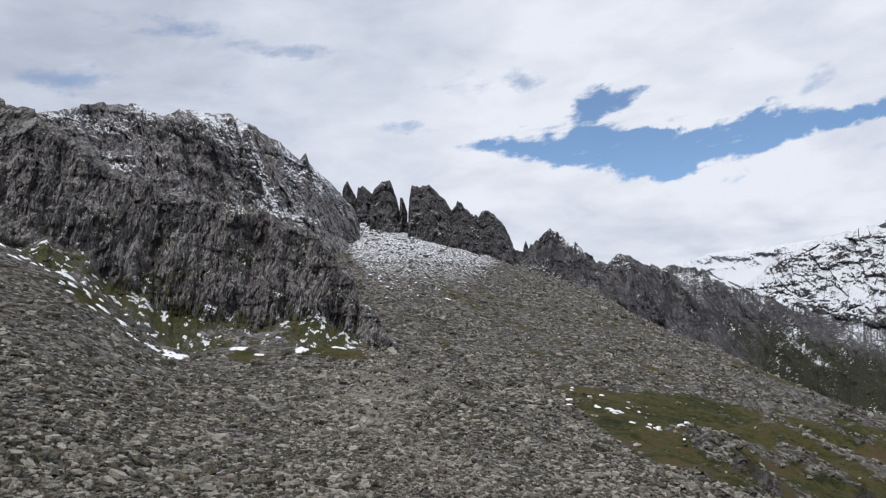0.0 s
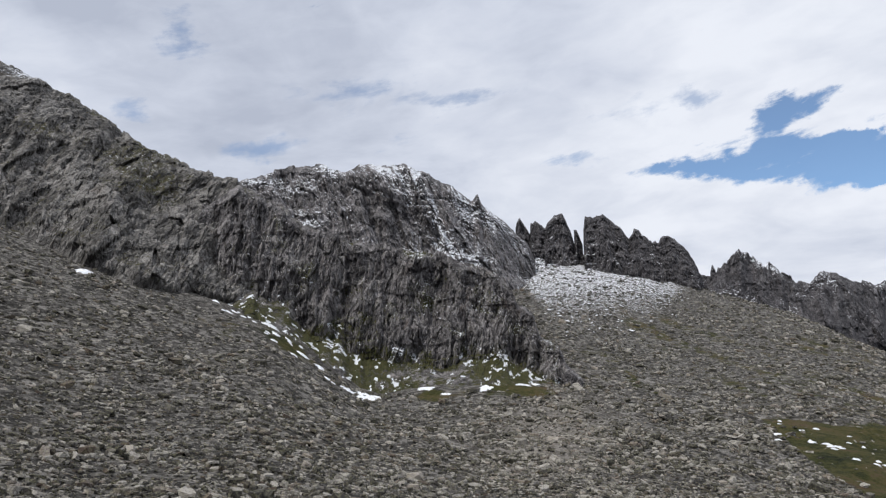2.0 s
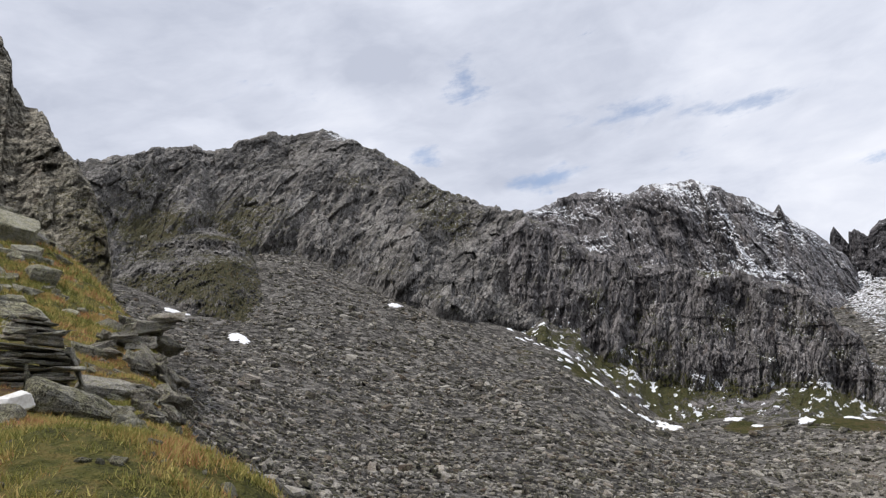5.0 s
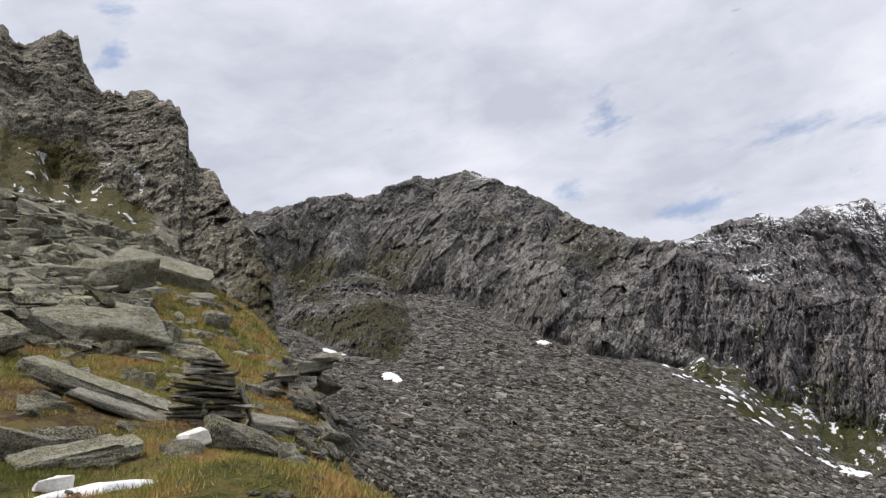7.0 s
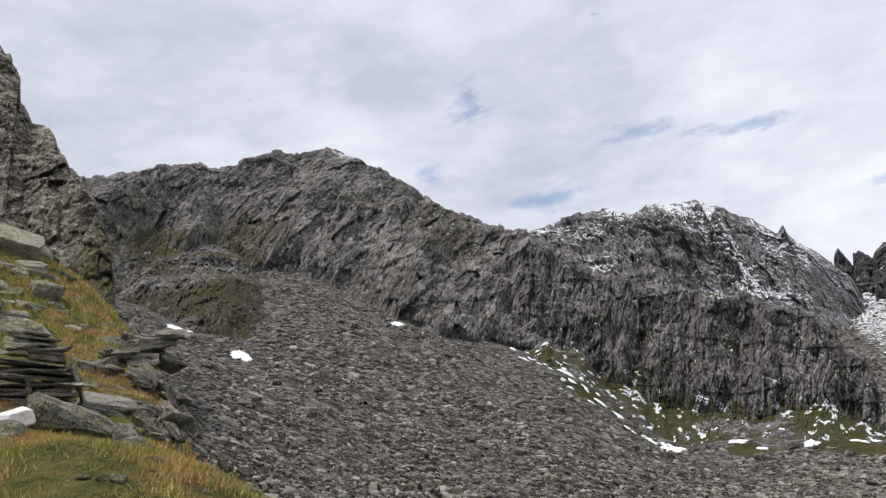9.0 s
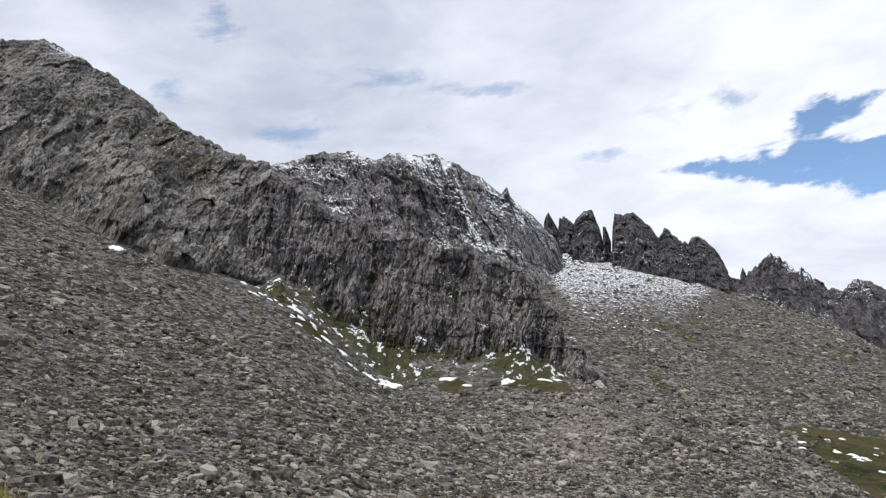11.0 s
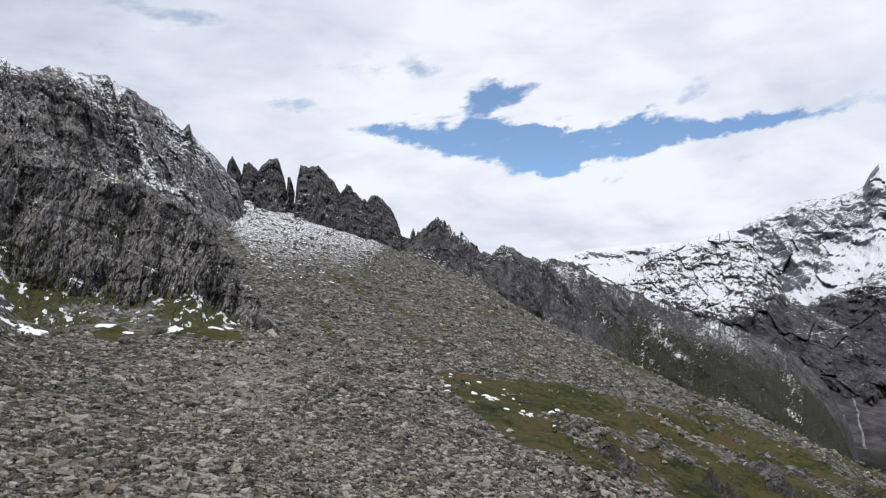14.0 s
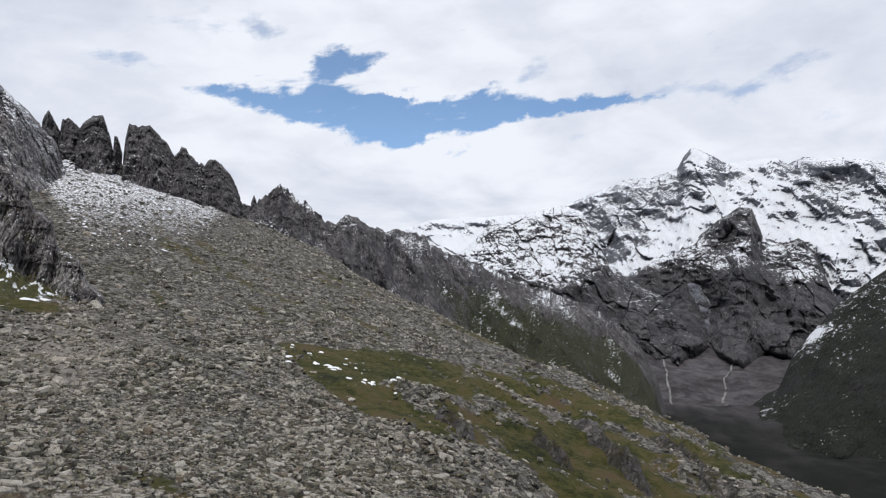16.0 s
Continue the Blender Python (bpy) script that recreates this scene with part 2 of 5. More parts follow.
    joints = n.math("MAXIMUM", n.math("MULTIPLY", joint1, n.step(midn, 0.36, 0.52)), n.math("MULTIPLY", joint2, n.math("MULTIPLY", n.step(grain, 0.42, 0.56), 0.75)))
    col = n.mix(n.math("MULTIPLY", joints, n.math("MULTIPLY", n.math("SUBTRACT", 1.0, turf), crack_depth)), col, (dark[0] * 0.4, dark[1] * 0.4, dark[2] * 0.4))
    col = n.mix(snow, col, SNOW)
    height = n.math("ADD", midn, n.math("ADD", n.math("MULTIPLY_ADD", joints, -0.7, n.math("MULTIPLY", facet2, 0.25)), n.math("MULTIPLY", grain, 0.35)))
    finish(n, col, n.math("MULTIPLY_ADD", snow, -0.2, 0.88), height, 0.9, 0.3 * size)
    return m


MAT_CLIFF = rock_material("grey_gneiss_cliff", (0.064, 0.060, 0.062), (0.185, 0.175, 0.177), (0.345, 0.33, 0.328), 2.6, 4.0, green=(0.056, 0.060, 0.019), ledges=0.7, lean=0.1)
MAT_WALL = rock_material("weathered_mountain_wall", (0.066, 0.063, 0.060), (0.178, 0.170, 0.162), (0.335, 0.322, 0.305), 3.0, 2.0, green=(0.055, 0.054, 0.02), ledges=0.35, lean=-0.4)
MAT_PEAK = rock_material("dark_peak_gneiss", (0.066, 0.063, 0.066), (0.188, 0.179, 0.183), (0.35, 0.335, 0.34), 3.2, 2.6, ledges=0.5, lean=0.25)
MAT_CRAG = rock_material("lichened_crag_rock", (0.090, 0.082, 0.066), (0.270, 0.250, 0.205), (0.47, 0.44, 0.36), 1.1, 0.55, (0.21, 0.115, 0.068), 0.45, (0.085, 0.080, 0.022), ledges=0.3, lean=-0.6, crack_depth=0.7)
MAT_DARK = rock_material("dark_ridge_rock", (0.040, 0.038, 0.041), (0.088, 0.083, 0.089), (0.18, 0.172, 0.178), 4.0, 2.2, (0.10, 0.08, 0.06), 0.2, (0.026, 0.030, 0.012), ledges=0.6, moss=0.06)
# bluish: the haze of distance is put into this rock's colour
MAT_FAR = rock_material("hazed_far_range_rock", (0.058, 0.062, 0.076), (0.118, 0.125, 0.147), (0.21, 0.22, 0.25), 24.0, 1.0, (0.12, 0.11, 0.10), 0.2, (0.05, 0.06, 0.03), ledges=0.8, lean=0.7, crack_depth=0.3, moss=0.05)
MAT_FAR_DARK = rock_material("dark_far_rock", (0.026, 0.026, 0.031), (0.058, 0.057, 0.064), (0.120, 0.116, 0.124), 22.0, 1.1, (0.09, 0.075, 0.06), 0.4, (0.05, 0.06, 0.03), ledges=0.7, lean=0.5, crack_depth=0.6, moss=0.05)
# scrub and rock near black: the cloud shadow on this flank is in the colour
MAT_FLANK = rock_material("cloud_shaded_scrub_slope", (0.006, 0.006, 0.007), (0.012, 0.012, 0.013), (0.027, 0.026, 0.028), 14.0, 1.2, (0.04, 0.03, 0.025), 0.2, (0.009, 0.012, 0.006), ledges=0.2, moss=0.03)


def ground_material():
    """Scree, with turf, snow and valley forest floor, its cloud shade put into the colour, where the sheet carries
    them.
    """
    m, n = material("stony_ground")
    co = n.add("ShaderNodeTexCoord", 3)
    far = n.add("ShaderNodeAttribute", 2, attribute_name="far")
    turf_attr = n.add("ShaderNodeAttribute", 2, attribute_name="turf")
    snow_attr = n.add("ShaderNodeAttribute", 2, attribute_name="snow")
    sunlit_pale_attr = n.add("ShaderNodeAttribute", 2, attribute_name="pale")
    a = n.noise(co, 1.4, 6.0, 0.7)
    b = n.noise(co, 0.09, 6.0, 0.65)
    c = n.noise(co, 0.35, 8.0, 0.75)
    stones = n.add("ShaderNodeTexVoronoi", 1, {"Vector": n.vec("ADD", co, n.add("ShaderNodeTexNoise", 1, {"Vector": co, "Scale": 1.5})), "Scale": 0.75})
    grey = n.add("ShaderNodeRGBToBW", 0, {0: stones})
    near_tone = n.math("MULTIPLY_ADD", n.math("SUBTRACT", grey, 0.5), 0.26, n.math("ADD", n.math("MULTIPLY", a, 0.45), n.math("ADD", n.math("MULTIPLY", b, 0.25), n.math("MULTIPLY", c, 0.3))))
    # darker than the loose stones: the shade of their gaps is in the colour
    scree = n.ramp(near_tone, [(0.40, (0.024, 0.023, 0.021)), (0.5, (0.080, 0.075, 0.069)), (0.63, (0.23, 0.22, 0.204))])
    # lighter scree: a painted sun patch, and a stripe of pale stone
    scree = n.mix(n.math("MULTIPLY", sunlit_pale_attr, 0.55), scree, (0.33, 0.30, 0.265))
    # forest floor, darkened further: the valley's cloud shadow is painted in
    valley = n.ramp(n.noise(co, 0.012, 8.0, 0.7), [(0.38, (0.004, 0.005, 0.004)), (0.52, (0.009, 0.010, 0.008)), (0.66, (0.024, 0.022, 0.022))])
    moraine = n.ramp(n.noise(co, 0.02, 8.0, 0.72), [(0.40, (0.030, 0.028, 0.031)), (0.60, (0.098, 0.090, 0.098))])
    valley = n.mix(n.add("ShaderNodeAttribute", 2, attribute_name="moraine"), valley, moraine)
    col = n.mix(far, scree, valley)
    edge = n.math("SUBTRACT", n.noise(co, 0.22, 9.0, 0.75), 0.5)
    turf = n.step(n.math("MULTIPLY_ADD", edge, 1.5, turf_attr), 0.42, 0.62)
    tint = n.math("ADD", n.math("MULTIPLY", n.noise(co, 0.07, 6.0, 0.7), 0.4), n.math("ADD", n.math("MULTIPLY", n.noise(co, 0.6, 7.0, 0.75), 0.35), n.math("MULTIPLY", n.noise(co, 5.0, 6.0, 0.75), 0.25)))
    grass = n.ramp(tint, [(0.42, (0.010, 0.013, 0.005)), (0.47, (0.034, 0.039, 0.010)), (0.52, (0.070, 0.061, 0.021)), (0.57, (0.080, 0.054, 0.034))])
    # knoll turf: yellower grass, also brightened, with its sunlight put into the colour
    knoll = n.ramp(tint, [(0.42, (0.018, 0.020, 0.006)), (0.48, (0.080, 0.080, 0.021)), (0.53, (0.150, 0.118, 0.042)), (0.58, (0.075, 0.045, 0.030))])
    grass = n.mix(n.add("ShaderNodeAttribute", 2, attribute_name="knoll"), grass, knoll)
    col = n.mix(turf, col, grass)
    snow = n.step(n.math("MULTIPLY_ADD", n.math("SUBTRACT", n.noise(co, 0.6, 9.0, 0.8), 0.5), 2.2, snow_attr), 0.45, 0.58)
    col = n.mix(snow, col, SNOW)
    finish(n, col, 0.95, n.math("ADD", a, n.math("MULTIPLY", c, 1.5)), 0.9, 0.35, 0.15)
    return m


def stone_material(name, dark, mid, pale, scale=3.0, rust=0.25, moss=1.0, cleft=0.0, dust=False, own_tone=0.34):
    """Loose stone: every stone its own tone, with grain and lichen."""
    dark, mid, pale = [tuple(0.9 * v for v in c) for c in (dark, mid, pale)]
    m, n = material(name)
    co = n.add("ShaderNodeTexCoord", 3)
    own = n.add("ShaderNodeObjectInfo", 5)
    isle = n.add("ShaderNodeNewGeometry", 8)
    rnd = n.math("FRACT", n.math("ADD", own, isle))
    grain = n.noise(co, 5.0 * scale, 8.0, 0.75)
    patch = n.noise(co, 0.8 * scale, 6.0, 0.65)
    tone = n.math("ADD", n.math("MULTIPLY_ADD", rnd, own_tone, -0.35 - 0.5 * own_tone), n.math("ADD", n.math("MULTIPLY", grain, 1.0), n.math("MULTIPLY", patch, 0.7)))
    col = n.ramp(tone, [(0.36, dark), (0.55, mid), (0.76, pale)])
    warm = n.step(n.math("FRACT", n.math("MULTIPLY", rnd, 17.3)), 0.72, 1.0)
    col = n.mix(n.math("MULTIPLY", warm, rust), col, (0.24, 0.165, 0.125))
    lichen = n.step(n.noise(n.vec("ADD", co, (5.0, 9.0, 2.0)), 3.2 * scale, 9.0, 0.8), 0.49, 0.56)
    col = n.mix(n.math("MULTIPLY", lichen, 0.7 * moss), col, (0.36, 0.35, 0.205))
    spots = n.step(n.noise(n.vec("ADD", co, (1.0, 4.0, 8.0)), 9.0 * scale, 9.0, 0.85, 1.0), 0.52, 0.58)
    col = n.mix(n.math("MULTIPLY", spots, 0.75), col, (dark[0] * 0.7, dark[1] * 0.7, dark[2] * 0.7))
    height = n.math("ADD", grain, patch)
    if cleft:
        thin = n.noise(n.vec("MULTIPLY", co, (0.5, 0.5, 5.0)), 1.6 * scale, 7.0, 0.7, 0.4)
        cracks = n.step(n.math("ABSOLUTE", n.math("SUBTRACT", thin, 0.5)), 0.035, 0.0)
        cracks = n.math("MULTIPLY", cracks, n.step(patch, 0.42, 0.55))
        col = n.mix(n.math("MULTIPLY", cracks, cleft), col, (dark[0] * 0.4, dark[1] * 0.4, dark[2] * 0.4))
        grey = n.step(n.noise(n.vec("ADD", co, (15.0, 2.0, 6.0)), 1.3 * scale, 8.0, 0.75), 0.50, 0.55)
        col = n.mix(n.math("MULTIPLY", grey, 0.6), col, (0.40, 0.39, 0.35))
        speck = n.noise(co, 26.0 * scale, 4.0, 0.8)
        col = n.mix(n.math("MULTIPLY", n.step(speck, 0.50, 0.62), 0.55), col, (pale[0], pale[1], pale[2] * 0.9))
        col = n.mix(n.math("MULTIPLY", n.step(speck, 0.49, 0.38), 0.7), col, (dark[0] * 0.6, dark[1] * 0.6, dark[2] * 0.6))
        height = n.math("ADD", n.math("SUBTRACT", height, n.math("MULTIPLY", cracks, 0.5)), n.math("MULTIPLY", speck, 0.3))
    if dust:
        norm = n.tree.nodes.new("ShaderNodeNewGeometry")
        face = n.tree.nodes.new("ShaderNodeSeparateXYZ")
        n.tree.links.new(norm.outputs[3], face.inputs[0])
        lying = n.math("MULTIPLY_ADD", n.math("SUBTRACT", rnd, 0.5), 0.35, n.math("MULTIPLY_ADD", grain, 0.4, face.outputs[2]))
        col = n.mix(n.step(lying, 0.97, 1.12), col, SNOW)
    finish(n, col, 0.9, height, 1.0, 0.13 / scale, 0.2)
    return m


MAT_GROUND = ground_material()
MAT_STONE = stone_material("scree_stone", (0.046, 0.043, 0.040), (0.178, 0.167, 0.154), (0.43, 0.407, 0.375), 0.9, 0.30, 0.45, own_tone=0.62)
MAT_STONE_SNOWY = stone_material("snow_dusted_stone", (0.060, 0.058, 0.058), (0.170, 0.163, 0.160), (0.34, 0.328, 0.320), 0.9, 0.1, 0.4, dust=True)
# lighter copy of the scree stone, for the painted sun patch and a pale stripe
MAT_STONE_SUNLIT_PALE = stone_material("sunlit_pale_scree_stone", (0.13, 0.122, 0.112), (0.29, 0.27, 0.245), (0.50, 0.47, 0.43), 0.9, 0.4, 0.4)
MAT_BOULDER = stone_material("lichened_boulder", (0.068, 0.063, 0.047), (0.325, 0.312, 0.236), (0.68, 0.66, 0.52), 1.5, 0.15, cleft=0.3)


def snow_material():
    m, n = material("old_snow")
    co = n.add("ShaderNodeTexCoord", 3)
    a = n.noise(co, 1.2, 6.0, 0.6)
    b = n.noise(co, 8.0, 4.0, 0.6)
    col = n.ramp(a, [(0.3, (0.62, 0.65, 0.70)), (0.55, (0.84, 0.86, 0.90))])
    finish(n, col, 0.6, n.math("ADD", a, n.math("MULTIPLY", b, 0.3)), 0.4, 0.08)
    return m


MAT_SNOW = snow_material()


# ---- building helpers ----
def grid_mesh(name, P, mat, attrs=None, closed=False, flat=True):
    """A sheet from a grid of places, rows x columns x 3."""
    rows, cols = P.shape[:2]
    idx = np.arange(rows * cols).reshape(rows, cols)
    if closed:
        idx = np.concatenate([idx, idx[:, :1]], 1)
    quads = np.stack([idx[:-1, :-1], idx[:-1, 1:], idx[1:, 1:], idx[1:, :-1]], -1).reshape(-1, 4)
    me = bpy.data.meshes.new(name)
    me.vertices.add(rows * cols)
    me.vertices.foreach_set("co", P.reshape(-1).astype(np.float32))
    me.loops.add(quads.size)
    me.loops.foreach_set("vertex_index", quads.reshape(-1).astype(np.int32))
    me.polygons.add(len(quads))
    me.polygons.foreach_set("loop_start", np.arange(0, quads.size, 4, dtype=np.int32))
    me.polygons.foreach_set("use_smooth", np.full(len(quads), not flat))
    for key, val in (attrs or {}).items():
        at = me.attributes.new(key, "FLOAT", "POINT")
        at.data.foreach_set("value", np.clip(np.broadcast_to(val, (rows, cols)), 0, 1).reshape(-1).astype(np.float32))
    me.materials.append(mat)
    me.update()
    me.validate()
    return me


def mesh_from(name, verts, faces, mat, smooth=False):
    me = bpy.data.meshes.new(name)
    me.from_pydata(verts, [], faces)
    me.materials.append(mat)
    if smooth:
        me.polygons.foreach_set("use_smooth", [True] * len(me.polygons))
    me.update()
    return me


# ---- lie of the land: profiles outward from the standing place, by bearing: (distance, degrees above the eye) ----
NEAR = [(1.2, -53.0)]
PROFILES = {
    -180: [(4, -20), (20, -3), (100, 6), (500, 8), (4900, 5)],
    -110: [(4, -18), (20, 2), (100, 14), (500, 14), (4900, 6)],
    -72.2: [(4, -16.6), (9, -3.6), (14, 2), (26, 8.2), (45, 13), (80, 17), (130, 14), (300, 14), (1000, 12.1), (4900, 6.3)],
    -63.0: [(4, -16.5), (9, -3.4), (14, 2.1), (26, 7.9), (45, 12.6), (80, 16.4), (130, 13.5), (300, 12), (1000, 12.1), (4900, 6.4)],
    -55.3: [(4, -16.5), (6, -7.5), (9, -3.0), (11, -1.2), (14, 1.3), (26, 6.8), (45, 11.1), (72, 13.8), (110, 12), (300, 11.1), (1000, 10.1), (4900, 6.3)],
    -51.3: [(4, -16), (6, -5.5), (7.5, -1.5), (9, -2.2), (11.5, -0.8), (14, 1.0), (24, 5.4), (40, 9.6), (58, 12.2), (75, 11.1), (110, 7.3), (220, 7.3), (450, 12), (4900, 6.4)],
    -47.6: [(4, -16), (6, -5.5), (7.5, -1.4), (9, -2.6), (13, -1), (17, 1.2), (24, 4.3), (40, 8.5), (48, 8.8), (60, 6.3), (100, 4.3), (220, 8.2), (450, 10.2), (4900, 6.3)],
    -43.8: [(4, -16.5), (6, -6), (7.5, -2.0), (9, -3.4), (13, -1.6), (22, 3.4), (30, 5.2), (36, 4.4), (50, 0.6), (80, -0.4), (140, 3.4), (220, 7.2), (400, 10.1), (4900, 6.4)],
    -41.7: [(4, -17), (6, -6.5), (7.5, -2.4), (9, -3.8), (13, -2.6), (18, -0.5), (22, -1.2), (35, -3.2), (70, -1.2), (140, 3.4), (220, 6.3), (400, 9.2), (4900, 6.3)],
    -38.9: [(4, -17.5), (6, -7.6), (7.5, -3.7), (9, -5), (13, -7), (25, -9.3), (60, -5.2), (100, 0.6), (200, 5.4), (290, 10.6), (400, 11.5), (4900, 6.4)],
    -34.2: [(4, -18.5), (6, -9.6), (7.5, -6.6), (9, -8.5), (11, -10.5), (25, -13.4), (60, -7.1), (100, -1.4), (200, 5.4), (300, 11.6), (400, 12), (4900, 6.3)],
    -24.0: [(4, -24), (7, -16.4), (9, -17.4), (25, -15.4), (60, -9.9), (100, -4.1), (180, 2.3), (260, 7.2), (400, 9.1), (4900, 6.3)],
    -11.6: [(4, -26), (7, -19.4), (10, -19.4), (25, -17.3), (60, -11.5), (120, -4.5), (200, 0.8), (240, 2.8), (400, 6.3), (4900, 5.3)],
    -4.8: [(4, -27), (7, -22), (25, -19.4), (60, -12.8), (120, -6.9), (200, -3.7), (230, -2.7), (400, 1.5), (650, 5.3), (4900, 4.3)],
    4.8: [(4, -28), (7, -24), (25, -20.2), (60, -14.1), (120, -7.9), (220, -2.3), (300, 0.5), (450, 4.4), (650, 7.2), (900, 7.2), (4900, 4.4)],
    11.5: [(4, -28), (7, -25), (25, -22), (60, -15), (120, -8.4), (220, -3), (330, 1), (450, 4.3), (600, 7), (680, 7.8), (900, 7.3), (4900, 4.3)],
    18.9: [(4, -28), (7, -25), (25, -23), (60, -16), (120, -9.2), (220, -4), (350, 0.2), (500, 3.6), (640, 5.9), (760, 6.3), (1000, 5.4), (4900, 3.3)],
    28.4: [(4, -28), (7, -26), (25, -24), (60, -17.6), (120, -10.5), (220, -4.3), (350, -1), (500, 1.4), (620, 2.4), (680, 2.6), (900, 0.6), (2000, -2.3), (4900, 2.5)],
    36.5: [(4, -29), (25, -25), (60, -18.7), (120, -11.7), (220, -6.6), (350, -3.3), (480, -1.5), (560, -2), (800, -5.1), (1500, -5.1), (2500, -1.2), (4900, 2.4)],
    42.7: [(4, -30), (25, -26), (60, -19.9), (120, -14.1), (220, -8.1), (330, -5.1), (420, -4.1), (500, -5.1), (800, -9.1), (1500, -8.1), (2500, -3.1), (4900, 2.5)],
    49.9: [(4, -30), (25, -27), (60, -23), (120, -16), (220, -10), (300, -7.8), (360, -6.8), (450, -9), (800, -13), (1500, -9), (2200, -4.2), (3000, -0.3), (4900, 2.5)],
    58.2: [(4, -31), (25, -28), (60, -25), (120, -18.1), (220, -12), (300, -9.8), (400, -13), (800, -15.1), (1400, -10.4), (1900, -6.1), (2600, -2.7), (3300, 0.1), (4900, 3.5)],
    65.1: [(4, -31), (25, -28), (60, -26), (120, -19.1), (200, -13.9), (250, -12.5), (350, -17), (800, -16), (1300, -10.9), (1900, -6.7), (2600, -2.3), (4900, 3.4)],
    77.2: [(4, -30), (25, -27), (60, -25), (120, -20.2), (250, -15.1), (350, -17.2), (800, -15.1), (1300, -10.2), (1900, -4.4), (2600, 0.5), (4900, 4.4)],
    110: [(4, -26), (20, -14), (100, -6), (500, -6), (1500, -3), (4900, 5)],
    180: [(4, -20), (20, -3), (100, 6), (500, 8), (4900, 5)],
}
LN = np.linspace(math.log(1.0), math.log(4950.0), 340)
AZ = np.arange(-180, 181, 1.0)


def land_table():
    keys = sorted(PROFILES)
    rows = np.array([np.interp(LN, [math.log(r) for r, _ in NEAR + PROFILES[k]], [e for _, e in NEAR + PROFILES[k]]) for k in keys])
    table = np.array([np.interp(AZ, keys, rows[:, i]) for i in range(len(LN))]).T
    ker = np.exp(-0.5 * (np.arange(-6, 7) / 2.2) ** 2)
    ker /= ker.sum()
    table = np.apply_along_axis(lambda v: np.convolve(np.pad(v, 6, "edge"), ker, "valid"), 1, table)
    ker = np.exp(-0.5 * (np.arange(-3, 4) / 1.1) ** 2)
    ker /= ker.sum()
    return np.apply_along_axis(lambda v: np.convolve(np.pad(v, 3, "edge"), ker, "valid"), 0, table)


TABLE = land_table()


def land(az, r):
    """Height of the bare ground at a bearing (degrees) and distance (metres), without its small unevenness."""
    az, r = np.broadcast_arrays(np.asarray(az, float), np.asarray(r, float))
    i = np.clip(az + 180, 0, 359.999)
    j = np.clip((np.log(np.maximum(r, 1.0)) - LN[0]) / (LN[1] - LN[0]), 0, len(LN) - 1.001)
    i0, j0 = i.astype(int), j.astype(int)
    u, v = i - i0, j - j0
    e = (TABLE[i0, j0] * (1 - u) * (1 - v) + TABLE[i0 + 1, j0] * u * (1 - v) + TABLE[i0, j0 + 1] * (1 - u) * v + TABLE[i0 + 1, j0 + 1] * u * v)
    return EYE[2] + np.maximum(r, 1.2) * np.tan(np.radians(e))


def ribs(az, r):
    """Low rock ribs running down the fall line of the grassy slope."""
    x, y = r * np.sin(np.radians(az)), r * np.cos(np.radians(az))
    q = fbm(x / 17, y / 52, x * 0, 4, 0.55, 91, True)
    return q * smooth01(az, 29, 38) * smooth01(r, 70, 120) * smooth01(r, 420, 330)


def land_full(az, r):
    """The ground with its humps and hollows."""
    x, y = r * np.sin(np.radians(az)), r * np.cos(np.radians(az))
    zero = np.zeros_like(x)
    z = land(az, r)
    z = z + 0.10 * fbm(x / 1.7, y / 1.7, zero, 3, 0.5, 3) * smooth01(r, 2, 6)
    z = z + fbm(x / 14, y / 14, zero, 4, 0.5, 11) * 0.9 * smooth01(r, 40, 140)
    z = z + 2.2 * ribs(az, r)
    z = z + fbm(x / 160, y / 160, zero, 5, 0.5, 23) * 14 * smooth01(r, 500, 1400)
    return z


def plan(az, r):
    return r * np.sin(np.radians(az)), r * np.cos(np.radians(az))


def blob(az, r, a0, r0, sa, sr, lean=0.0):
    """A soft patch on the ground round a bearing and distance; sr is a ratio of distances."""
    u, v = (az - a0), np.log(np.maximum(r, 0.5) / r0)
    u = u - lean * v
    return np.exp(-0.5 * ((u / sa) ** 2 + (v / math.log(sr)) ** 2))


